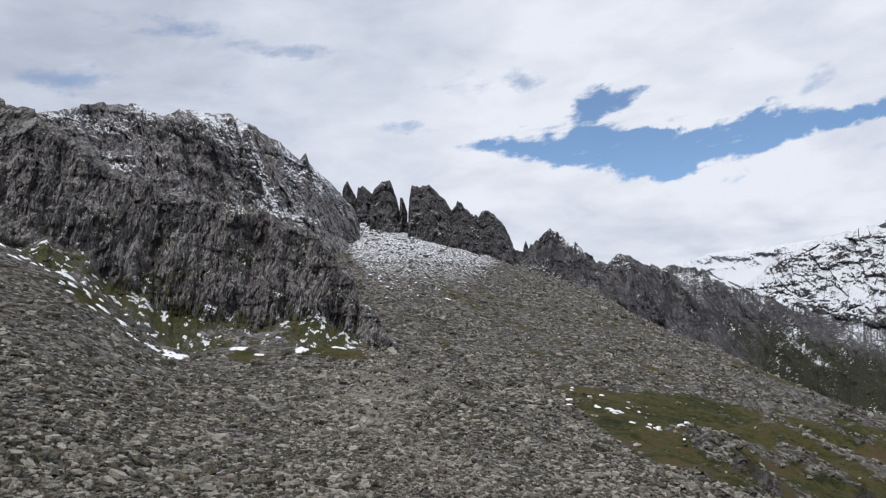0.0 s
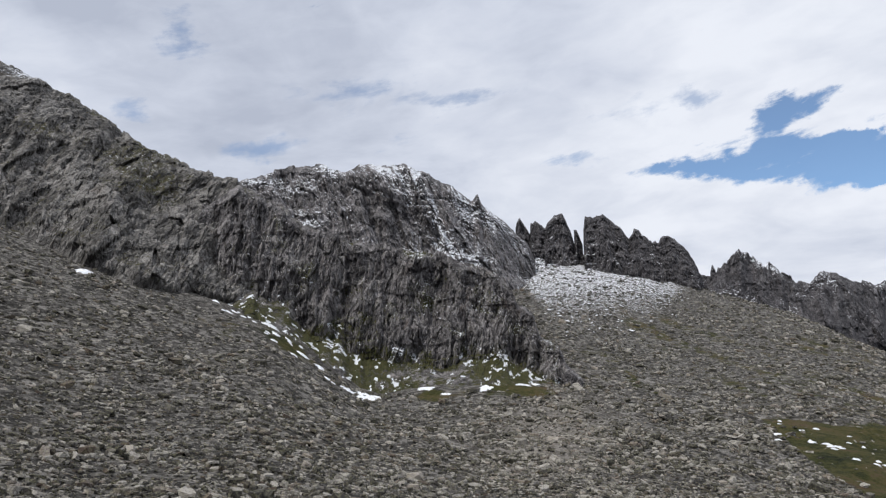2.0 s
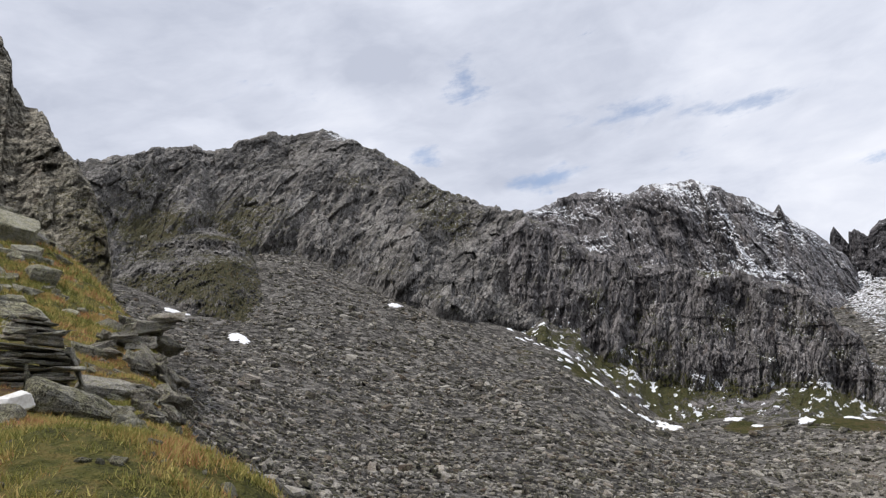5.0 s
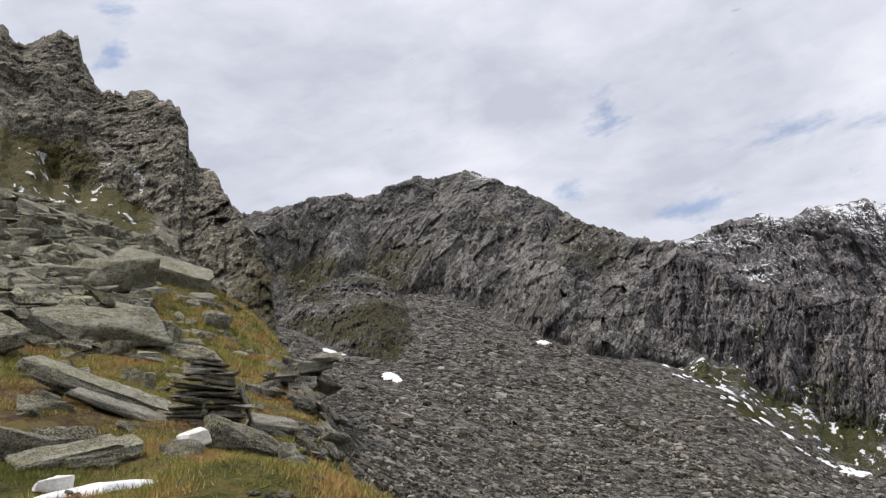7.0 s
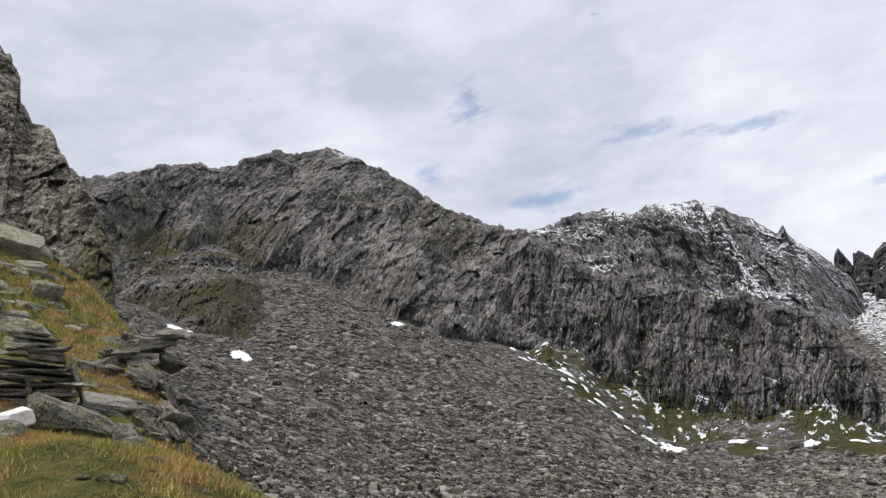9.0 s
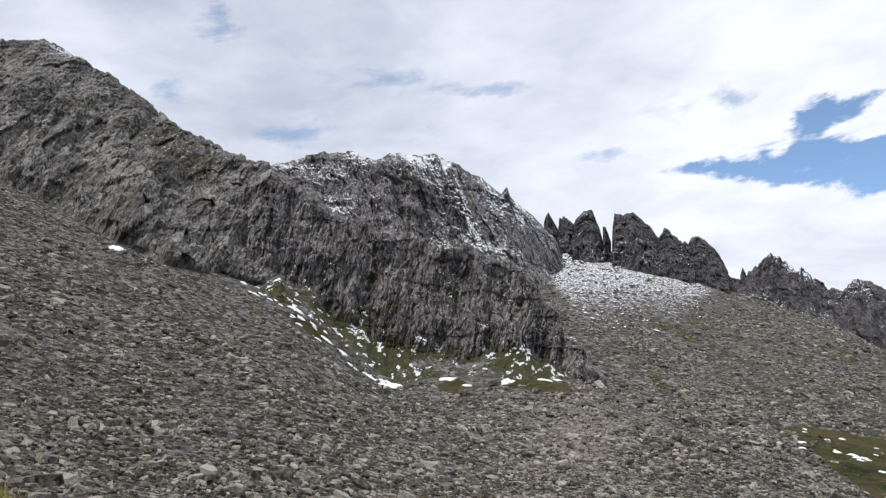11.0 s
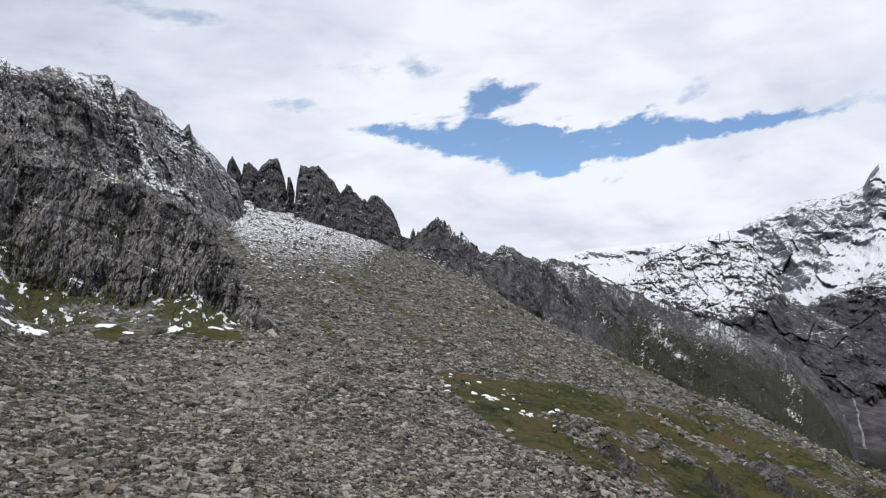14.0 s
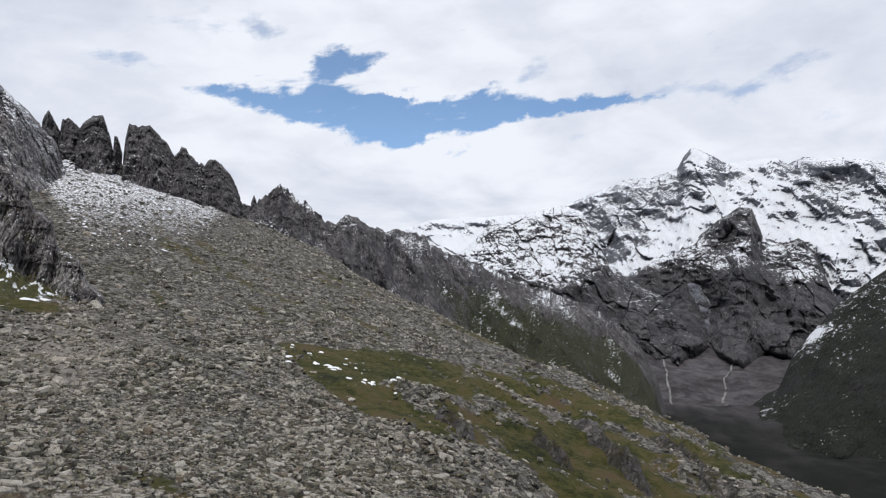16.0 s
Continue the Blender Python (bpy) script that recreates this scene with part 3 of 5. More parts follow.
def turf_mask(az, r):
    knoll = smooth01(r, 75, 35) * smooth01(az, -31, -38) + 0.0
    knoll = np.maximum(knoll, smooth01(r, 14, 8))
    e = np.degrees(np.arctan2(land(az, r) - EYE[2], r))
    x, y = plan(az, r)
    lower = np.interp(e, [-17.0, -14.4, -12.7, -9.5, -5.3, -4.3], [49.6, 43.4, 37.0, 30.6, 24.7, 23.6])
    upper = np.interp(az, [22.6, 27.4, 34.1, 38.9, 45.5, 51.9, 58.0, 71.5], [-4.6, -4.7, -5.3, -5.9, -6.6, -7.5, -9.4, -13.0])
    patchy = fbm(x / 12, y / 62, x * 0, 4, 0.6, 45)
    inside = smooth01(r, 620, 450) * smooth01(az - lower, -0.6, 1.2) * smooth01(upper - e, -0.3, 0.5)
    strip = inside * (0.82 + 0.10 * smooth01(az, 36, 44) + 0.55 * patchy + 0.35 * smooth01(az - lower, 6, 2)) - 0.3 * blob(az, r, 49.4, 178, 1.4, 1.3, -24)
    strip = np.maximum.reduce([strip, 0.8 * blob(az, r, 17.1, 64, 1.4, 1.09, -18), 0.5 * blob(az, r, 37, 330, 2.4, 1.06, -30), 0.45 * blob(az, r, 28.4, 330, 2.5, 1.05, -40),
                               smooth01(az, 32, 42) * smooth01(r, 90, 130) * smooth01(r, 620, 450) * (0.44 + 0.28 * smooth01(az, 42, 50) + 0.40 * patchy), 0.3 + 0.3 * patchy - 0.4 * smooth01(r, 300, 120) - smooth01(az, 14, 6) - smooth01(r, 450, 600)])
    foot = (0.75 + 0.5 * patchy) * np.maximum.reduce([0.5 * blob(az, r, -16.5, 226, 3, 1.06), 0.9 * blob(az, r, -10.6, 232, 3, 1.06), 0.9 * blob(az, r, -5.7, 228, 3, 1.04), 0.9 * blob(az, r, 1, 218, 4, 1.04), 0.9 * blob(az, r, 6.7, 222, 3, 1.06)])
    below = (0.42 + 0.5 * patchy) * smooth01(r, 50, 66) * smooth01(r, 110, 90) * smooth01(az, -50, -56)
    strip = strip - 0.55 * smooth01(ribs(az, r), 0.55, 1.0)
    return np.maximum.reduce([knoll * 0.95, strip, foot, below])


def dusting(az, r):
    """How much fresh snow lies on the scree below the pinnacles."""
    e = np.degrees(np.arctan2(land(az, r) - EYE[2], r))
    left = np.interp(e, [2.0, 4.8, 7.1, 9.9], [10.5, 8.2, 6.3, 7.5])
    right = np.interp(e, [2.0, 5.0, 6.4, 10], [18.5, 21.5, 21.0, 13])
    return smooth01(az - left, -0.6, 1.0) * smooth01(right - az, -1.0, 2.5) * smooth01(e, -0.8, 6.2) * smooth01(r, 250, 340) * smooth01(r, 800, 740)


def build_ground():
    az = np.concatenate([np.arange(-180, -82, 4.0), np.arange(-82, 82, 0.4), np.arange(82, 180, 4.0)])
    r = np.concatenate([[0.0, 0.25, 0.6], np.exp(np.linspace(math.log(1.0), math.log(4900.0), 320))])
    A, R = np.meshgrid(az, r)
    X, Y = plan(A, R)
    Z = land_full(A, R)
    turf = turf_mask(A, R)
    snow = 0.50 * dusting(A, R)
    snow = np.maximum(snow, 0.45 * smooth01(R, 1500, 2300) * smooth01(A, 50, 42))
    # first a sun patch painted into the ground, then a stripe of pale scree
    pale = blob(A, R, 8.6, 150, 3, 1.25, 6) * 0.9 + 0.3 * blob(A, R, 49.4, 178, 1.3, 1.25, -24)
    pale = np.maximum(pale, 0)
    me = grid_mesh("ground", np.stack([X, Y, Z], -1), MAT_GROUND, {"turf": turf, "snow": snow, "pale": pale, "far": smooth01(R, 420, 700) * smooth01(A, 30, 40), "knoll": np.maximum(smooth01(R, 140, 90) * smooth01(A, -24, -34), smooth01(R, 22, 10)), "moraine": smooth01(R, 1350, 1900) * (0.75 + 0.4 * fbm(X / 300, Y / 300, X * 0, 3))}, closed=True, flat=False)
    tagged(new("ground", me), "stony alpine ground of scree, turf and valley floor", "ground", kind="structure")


build_ground()


# ---- the mountains ----
def mountain(name, crest, foot, mat, label, step=0.07, rows=150, back=0.35, bend=1.0, rib=4.0, rib_size=9.0, tall=3.0, block=2.0, block_size=6.0,
             jag=1.0, jag_size=6.0, shear=0.0, octaves=3, col=0.0, col_size=4.0, apron=0.0, share_at=None, fine=0.3, dip=0.0, grit_size=0.35, scale2=1.0, back_drop=0.6, snow=None, turf=None, sink=4.0, seed=1, category="mountain", kind="structure"):
    """A rock ridge. crest: (bearing, degrees above the eye, distance); foot: (bearing, distance). It stands on the ground along its foot and falls away behind its crest."""
    c, f = np.array(crest, float), np.array(foot, float)
    az = np.arange(c[0, 0], c[-1, 0], step)
    el, rc = np.interp(az, c[:, 0], c[:, 1]), np.interp(az, c[:, 0], c[:, 2])
    rf = np.minimum(np.interp(az, f[:, 0], f[:, 1]), rc * 0.97)
    zc, zf = EYE[2] + rc * np.tan(np.radians(el)), land(az, rf) - sink
    zc = np.maximum(zc, zf + 1)
    s = np.linspace(0, 1, rows)[:, None]
    side0 = az * (np.pi / 180) * rc.mean()
    share = np.clip(0.17 + 0.11 * fbm(side0 / 16, side0 * 0, side0 * 0, 4, 0.6, seed + 44), 0.03, 0.42)
    if share_at:
        k = np.array(share_at, float)
        share = np.clip(np.interp(az, k[:, 0], k[:, 1]) * (0.6 + 2.4 * share), 0.02, 0.6)
    low = np.clip(s / 0.34, 0, 1)
    high = np.clip((s - 0.34) / 0.66, 0, 1)
    sr = s if not apron else apron * low + (1 - apron) * high
    sz = s ** bend if not apron else share * low + (1 - share) * high ** 0.9
    R = rf + (rc - rf) * sr
    Z = zf + (zc - zf) * sz
    nb = max(8, rows // 6)
    t = np.linspace(0, 1, nb + 1)[1:, None]
    R = np.concatenate([R, rc * (1 + back * t)])
    Z = np.concatenate([Z, zc - (zc - zf) * back_drop * t ** 0.8])
    S = np.concatenate([np.broadcast_to(s, (rows, len(az))), np.broadcast_to(1 + t, (nb, len(az)))])
    A = np.broadcast_to(az, R.shape)
    side = A * (np.pi / 180) * rc.mean()
    env = smooth01(S, 0.0, 0.08) * (1 if not apron else 0.45 + 0.55 * smooth01(S, 0.26, 0.42))
    slant = side + shear * Z
    bed = Z + dip * side
    warp = (1.0 if tall >= 1 else tall) * block_size * 0.3 * fbm(slant / (block_size * 2.2), R / (block_size * 4), Z / (block_size * 2.2), 2, 0.5, seed + 31)
    q = fbm(slant / rib_size, R / (rib_size * 2.5), Z / (rib_size * tall), octaves, 0.45, seed, True)
    o1, v1, b1 = cells((slant + warp) / block_size, R / block_size * 0.4, (bed + warp) / (block_size * tall), seed + 3)
    o2, v2, b2 = cells((slant + warp) / (block_size * 0.31) + 7, R / block_size, (bed + warp) / (block_size * 0.31 * tall * 0.8), seed + 9)
    grit = fbm(slant / (block_size * 0.25), R / block_size, Z / (block_size * 0.25 * max(1.0, tall * 0.6)), 3, 0.6, seed + 15)
    pillar = fbm((slant + 0.5 * warp) / col_size, R / (col_size * 6), Z / (col_size * 7), 3, 0.5, seed + 27, True)
    o3, v3, b3 = cells((slant + 0.3 * warp) / (block_size * 0.13) + 3, R / block_size * 2, bed / (block_size * 0.13 * max(0.5, tall)), seed + 13)
    crisp = o3 - 0.5 * smooth01(b3, 0.25, 0.05)
    step = smooth01(fbm(slant / (block_size * 6), R * 0, Z / (block_size * 1.3), 2, 0.5, seed + 19), -0.1, 0.1)
    out = rib * q + col * pillar + block * (1.1 * o1 - 0.18 * smooth01(b1, 0.08, 0.0)) + 0.36 * scale2 * block * (1.2 * o2 - 0.2 * smooth01(b2, 0.12, 0.0)) + grit_size * block * grit + 0.5 * block * step + fine * block * crisp
    top = np.exp(-((S - 1) / 0.10) ** 2)
    Rn = R - out * env * np.where(S > 1, 0.5, 1) * (1 - 0.8 * np.exp(-((S - 1) / 0.05) ** 2))
    c1, w1, _ = cells(side / jag_size, R * 0 + 0.5, Z * 0 + 0.5, seed + 5)
    spikes = 0.5 * fbm(side / jag_size, R * 0, Z * 0, 4, 0.55, seed + 2)
    Zn = Z + jag * top * (spikes + 0.8 * (w1 - 0.5) - 0.2)
    X, Y = plan(A, Rn)
    gz, gr = np.gradient(Zn, axis=0), np.gradient(Rn, axis=0)
    up = np.abs(gr) / np.sqrt(gr ** 2 + gz ** 2 + 1e-9)
    E = np.degrees(np.arctan2(Zn - EYE[2], Rn))
    ctx = dict(A=A, R=Rn, Z=Zn, S=S, E=E, up=up, q=q, v1=v1, v2=v2, side=side,
               n1=fbm(side / (block_size * 3), R / (block_size * 3), Z / (block_size * 3), 4, 0.6, seed + 21))
    attrs = {"tone": 0.6 * v1 + 0.4 * v2, "snow": snow(ctx) if snow else np.zeros_like(X), "turf": turf(ctx) if turf else np.zeros_like(X)}
    me = grid_mesh(name, np.stack([X, Y, Zn], -1), mat, attrs)
    return tagged(new(name, me), label, category, kind=kind)


def gauss(c, a, e, sa, se, lean=0.0):
    u = (c["A"] - a) - lean * (c["E"] - e)
    return np.exp(-0.5 * ((u / sa) ** 2 + ((c["E"] - e) / se) ** 2))


def region(c, corners, soft, rough=0.0):
    """1 inside an outline given by bearings and degrees above the eye, with a soft and uneven edge."""
    A = c["A"] + rough * fbm(c["A"] * 1.1, c["E"] * 1.1, c["A"] * 0, 4, 0.6, 71)
    E = c["E"] + rough * fbm(c["A"] * 1.1, c["E"] * 1.1, c["A"] * 0 + 5, 4, 0.6, 72)
    inside, gap = np.zeros(A.shape, bool), np.full(A.shape, 1e9)
    for (x0, y0), (x1, y1) in zip(corners, corners[1:] + corners[:1]):
        t = np.clip(((A - x0) * (x1 - x0) + (E - y0) * (y1 - y0)) / ((x1 - x0) ** 2 + (y1 - y0) ** 2), 0, 1)
        gap = np.minimum(gap, np.hypot(A - x0 - t * (x1 - x0), E - y0 - t * (y1 - y0)))
        if y0 != y1:
            inside ^= ((y0 > E) != (y1 > E)) & (A < (x1 - x0) * (E - y0) / (y1 - y0) + x0)
    return smooth01(np.where(inside, gap, -gap), -soft, soft)


def far_range_snow(c):
    base = 0.43 + 0.18 * smooth01(c["E"], 1.5, 8) + 0.12 * c["n1"]
    ice = np.maximum.reduce([region(c, [(49.8, 1.8), (52.4, 3.4), (54.6, 4.5), (52.9, 5.4), (52.6, 6.2), (54.8, 6.5), (56.6, 8.2), (58.2, 9.0), (59.6, 8.2), (60.2, 7.0), (58.5, 5.8), (56.9, 4.4), (53.6, 2.4), (51.0, 1.2)], 0.12, 0.3),
                             region(c, [(59.6, 9.5), (62.3, 9.3), (63.8, 8.2), (65.3, 6.9), (67.0, 6.1), (69.3, 5.3), (76, 5.2), (76, 1.0), (67.1, 1.2), (64.3, 0.7), (65.2, 2.6), (65.5, 3.6), (63.6, 4.6), (61.6, 4.6), (60.7, 7.2)], 0.12, 0.3),
                             region(c, [(60.3, 9.6), (62.0, 9.9), (63.0, 10.6), (59.8, 10.6), (59.2, 10.2)], 0.12, 0.2), region(c, [(34, 2.0), (39.5, 2.0), (41.5, 5.2), (39.5, 5.0), (36.5, 5.0), (34, 4.6)], 0.2, 0.3),
                             region(c, [(55.9, 10.3), (56.6, 11.4), (57.6, 10.8), (57.2, 9.9), (56.4, 9.6)], 0.2, 0.3), 0.8 * region(c, [(66.6, 7.3), (68.5, 7.8), (68.4, 7.0), (67, 6.8)], 0.1, 0.2)])
    low = smooth01(c["E"], 2.4, 0.4)
    return base + 0.8 * ice - 0.3 * low * (1 - ice)


mountain("far_snow_range",
         [(34.23, 4.80, 4300), (36.20, 5.50, 4300), (39.40, 5.80, 4250), (44.10, 6.30, 4200), (47.60, 7.30, 4250), (48.80, 8.00, 4300), (50.50, 8.60, 4330), (51.80, 9.20, 4350), (53.50, 9.20, 4400), (55.50, 10.00, 4400), (55.90, 10.80, 4400), (56.50, 11.60, 4400),
          (58.00, 10.90, 4400), (59.00, 10.30, 4450), (60.70, 10.50, 4450), (62.30, 10.60, 4450), (63.20, 10.10, 4450), (64.20, 10.60, 4400), (66.40, 10.50, 4400), (69.30, 10.10, 4400), (76.92, 9.28, 4400), (89.26, 7.39, 4400)],
         [(34.3, 2600), (52.3, 2500), (58.9, 2500), (66.6, 2700), (89.2, 2700)], MAT_FAR,
         "snow-covered far mountain range with glaciers and a pyramid summit", 0.09, 115, 0.08, 1.15, 120, 300, 1.1, 44, 130, 5, 110, octaves=4, shear=0.5, fine=0.0, grit_size=0.08, scale2=0.6, snow=far_range_snow, sink=30, seed=41)
mountain("snowy_ridge",
         [(36.60, 1.20, 2700), (37.60, 2.20, 2750), (38.60, 3.00, 2800), (39.90, 4.00, 2850), (41.20, 5.60, 2900), (43.90, 6.30, 2900), (45.70, 6.80, 2900), (47.00, 7.10, 2900), (48.42, 6.60, 2900), (49.60, 4.61, 2850), (50.60, 2.70, 2800), (52.0, 1.6, 2700), (54.61, 0.2, 2600), (57.04, -2.29, 2400)],
         [(36.6, 1900), (45.5, 1900), (53.2, 2000), (57, 2200)], MAT_FAR_DARK, "rocky ridge streaked with fresh snow", 0.06, 130, 0.1, 1.1, 60, 190, 1.0, 26, 75, 8, 50, octaves=5, shear=0.4, fine=0.05, grit_size=0.15, scale2=0.8,
         snow=lambda c: 0.50 + 0.14 * smooth01(c["E"], 0, 4) + 0.12 * c["n1"] - 0.30 * smooth01(c["E"], 2.0, -1.5) - 0.2 * gauss(c, 50.5, 1.2, 2.0, 1.2), sink=30, seed=52)
mountain("dark_rock_pyramid",
         [(50.00, 0.20, 2900), (51.00, 1.20, 2950), (53.60, 2.70, 3100), (55.30, 3.60, 3200), (56.90, 4.60, 3300), (58.50, 6.20, 3350), (60.00, 7.10, 3350), (60.80, 6.90, 3350), (61.60, 5.00, 3300), (62.70, 4.40, 3300), (64.00, 4.90, 3300), (65.00, 4.00, 3250), (65.60, 2.60, 3150), (66.2, 1.0, 3050), (67.0, -0.6, 2900), (68.5, -2.0, 2800)],
         [(50, 2350), (52.5, 2150), (54.5, 2300), (56, 2120), (58.0, 2400), (60.5, 2200), (62.2, 2450), (64.2, 2300), (68, 2500)], MAT_FAR_DARK, "dark rock pyramid between two glacier tongues", 0.06, 110, 0.06, 1.0, 110, 240, 1.2, 30, 80, 10, 45, octaves=5, shear=0.3, fine=0.05, grit_size=0.15, scale2=0.8,
         snow=lambda c: 0.40 + 0.16 * c["n1"] + 0.3 * gauss(c, 61.8, 4.4, 0.9, 0.5) - 0.28 * smooth01(c["E"], 3.2, 0), sink=30, seed=63)
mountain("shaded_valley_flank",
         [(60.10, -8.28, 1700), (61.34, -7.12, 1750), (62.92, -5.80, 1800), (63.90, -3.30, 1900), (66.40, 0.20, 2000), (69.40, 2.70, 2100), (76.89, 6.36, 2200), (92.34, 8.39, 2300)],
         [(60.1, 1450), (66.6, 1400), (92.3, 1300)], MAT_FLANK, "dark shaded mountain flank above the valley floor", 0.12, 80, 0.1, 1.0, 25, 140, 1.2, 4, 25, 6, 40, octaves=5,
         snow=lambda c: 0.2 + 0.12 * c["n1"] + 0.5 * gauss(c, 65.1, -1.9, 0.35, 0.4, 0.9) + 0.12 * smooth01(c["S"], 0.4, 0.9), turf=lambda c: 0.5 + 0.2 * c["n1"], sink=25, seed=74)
mountain("dark_jagged_ridge",
         [(21.84, 5.84, 747), (22.77, 6.38, 752), (23.54, 6.92, 757), (24.14, 7.57, 761), (25.04, 7.11, 770), (26.33, 6.30, 783), (27.48, 5.47, 798), (28.36, 5.14, 812), (28.98, 5.04, 822), (29.57, 5.80, 832), (30.07, 5.45, 841), (30.43, 5.66, 848), (31.18, 5.13, 863), (32.04, 4.67, 880), (32.77, 4.33, 895),
          (33.60, 4.80, 980), (35.00, 4.60, 1010), (36.35, 3.74, 1050), (37.20, 3.30, 1080), (41.40, 1.60, 1230), (46.40, 0.10, 1350), (49.50, -0.90, 1430), (51.70, -2.29, 1480), (53.13, -3.62, 1500), (54.31, -5.70, 1520), (55.20, -8.80, 1530), (56.43, -10.97, 1530)],
         [(21, 672), (25.5, 690), (29.4, 720), (34.3, 780), (38, 860), (45.5, 980), (56.1, 1100)], MAT_DARK, "dark jagged rock ridge falling to the valley", 0.06, 110, 0.12, 0.9, 14, 50, 1.6, 3.2, 13, 6, 10, octaves=4, col=4.0, col_size=12.0,
         snow=lambda c: 0.25 + 0.1 * c["n1"] + 0.5 * gauss(c, 25.7, 6.5, 0.45, 0.8, -1.6) + 0.3 * gauss(c, 34.7, 3.6, 1.1, 0.8, -0.8) + 0.13 * smooth01(c["A"], 33, 37) * smooth01(c["A"], 54, 46) * smooth01(c["S"], 0.45, 0.95) + 0.1 * c["n1"] + 0.12 * smooth01(c["A"], 30, 26) * smooth01(c["S"], 0.4, 0.1),
         turf=lambda c: 0.72 * smooth01(c["A"], 33, 42) * smooth01(c["S"], 1.0, 0.6) + 0.2 * c["n1"], sink=10, seed=85)
mountain("pinnacle_ridge",
         [(5.8, 8.9, 690), (7.6, 9.1, 712), (9.0, 9.1, 715), (10.4, 8.8, 715), (11.9, 8.6, 715), (12.6, 8.3, 715), (14, 7.4, 718), (17.6, 6.9, 720), (19.5, 6.6, 725), (21.0, 6.3, 730), (21.8, 5.8, 738), (22.8, 5.2, 745)],
         [(6, 600), (9.6, 628), (14.3, 640), (18.9, 650), (22.3, 668)], MAT_DARK, "rocky saddle dusted with snow below the pinnacles", 0.05, 90, 0.06, 1.0, 6, 18, 1.2, 3, 8, 3, 6,
         snow=lambda c: 0.44 + 0.18 * c["n1"] + 0.16 * gauss(c, 9.5, 8.1, 2.5, 1.5) - 0.2 * smooth01(c["A"], 13.5, 17), sink=5, seed=96)
mountain("snow_dusted_peak",
         [(-18.10, 12.84, 500), (-14.10, 14.50, 510), (-12.40, 15.10, 515), (-9.10, 15.60, 520), (-6.30, 15.30, 520), (-5.10, 15.90, 520), (-3.73, 15.65, 520), (-1.70, 15.80, 525), (0.23, 15.07, 530), (1.90, 14.20, 540), (4.00, 12.80, 560), (4.45, 13.30, 562), (4.78, 12.52, 565),
          (6.20, 11.20, 580), (7.59, 10.02, 600), (8.37, 9.10, 615), (8.92, 7.65, 620)],
         [(-18.3, 400), (-4.8, 420), (2.8, 440), (5.8, 470), (9.1, 560)], MAT_PEAK, "grey rock peak dusted with fresh snow", 0.055, 120, 0.2, 1.0, 8, 34, 2.4, 4.0, 10, 3.0, 10, shear=0.3, col=3.6, col_size=9.0,
         snow=lambda c: 0.10 + 0.26 * c["n1"] + 0.10 * smooth01(c["A"], -16, -8) + 0.22 * gauss(c, -8.5, 14.0, 1.8, 0.8) + 0.36 * gauss(c, 1.2, 12.6, 3.0, 2.2, -0.6) * smooth01(fbm((c["side"] + 0.35 * c["Z"]) / 9, c["Z"] * 0, c["Z"] / 45, 3, 0.5, 555, True), 0.35, 0.95) + 0.20 * gauss(c, 4.6, 10.5, 3, 1.6) + 0.19, sink=12, seed=107)
mountain("mountain_wall",
         [(-54.12, 16.38, 330), (-50.80, 17.00, 335), (-48.30, 17.20, 340), (-44.70, 18.40, 360), (-42.20, 19.00, 375), (-40.30, 18.80, 385), (-38.60, 19.30, 395), (-36.00, 20.50, 405), (-33.80, 20.30, 415), (-31.50, 21.00, 420), (-29.90, 20.50, 420),
          (-25.70, 18.90, 410), (-23.50, 17.40, 395), (-21.30, 16.20, 375), (-18.30, 15.10, 355), (-14.80, 14.50, 335), (-11.49, 12.19, 325), (-7.60, 10.10, 320)],
         [(-54.4, 250), (-45.7, 262), (-39.8, 290), (-36, 300), (-32.3, 294), (-25.9, 266), (-22.1, 254), (-19.3, 258), (-14.4, 282), (-7.5, 300)], MAT_WALL,
         "high grey mountain wall of weathered rock", 0.065, 135, 0.2, 0.85, 7, 40, 2.2, 2.7, 9, 2.4, 6, fine=0.2, shear=-0.4, col=1.6, col_size=8.0,
         snow=lambda c: 0.15 + 0.12 * c["n1"] + 0.35 * gauss(c, -29.3, 20.4, 2.5, 0.35, -1.5) + 0.16 * gauss(c, -22.8, 15.3, 3, 1.2),
         turf=lambda c: 0.18 + 0.2 * c["n1"] + 0.42 * gauss(c, -39.4, 9.6, 3.5, 2.2) + 0.40 * gauss(c, -43.6, 12.0, 4, 3) + 0.2 * gauss(c, -22.8, 14.8, 4, 2), sink=5, seed=118)
mountain("grassy_rock_spur",
         [(-48.00, 10.00, 300), (-45.00, 12.20, 308), (-41.00, 13.20, 316), (-38.50, 12.50, 312), (-37.00, 11.20, 300), (-35.50, 9.00, 268), (-34.50, 6.80, 224)],
         [(-48, 238), (-45.8, 246), (-42.8, 222), (-38.6, 200), (-36.5, 205), (-34.5, 217)], MAT_WALL, "rock spur overgrown with dark turf", 0.06, 90, 0.1, 0.85, 3.5, 22, 1.2, 2.0, 6, 1.2, 5, shear=-0.3,
         turf=lambda c: 0.31 + 0.30 * c["n1"] + 0.24 * gauss(c, -38.5, 9.0, 3, 2.0), snow=lambda c: 0.02 + 0.1 * c["n1"], sink=3, seed=122, category="rock spur")
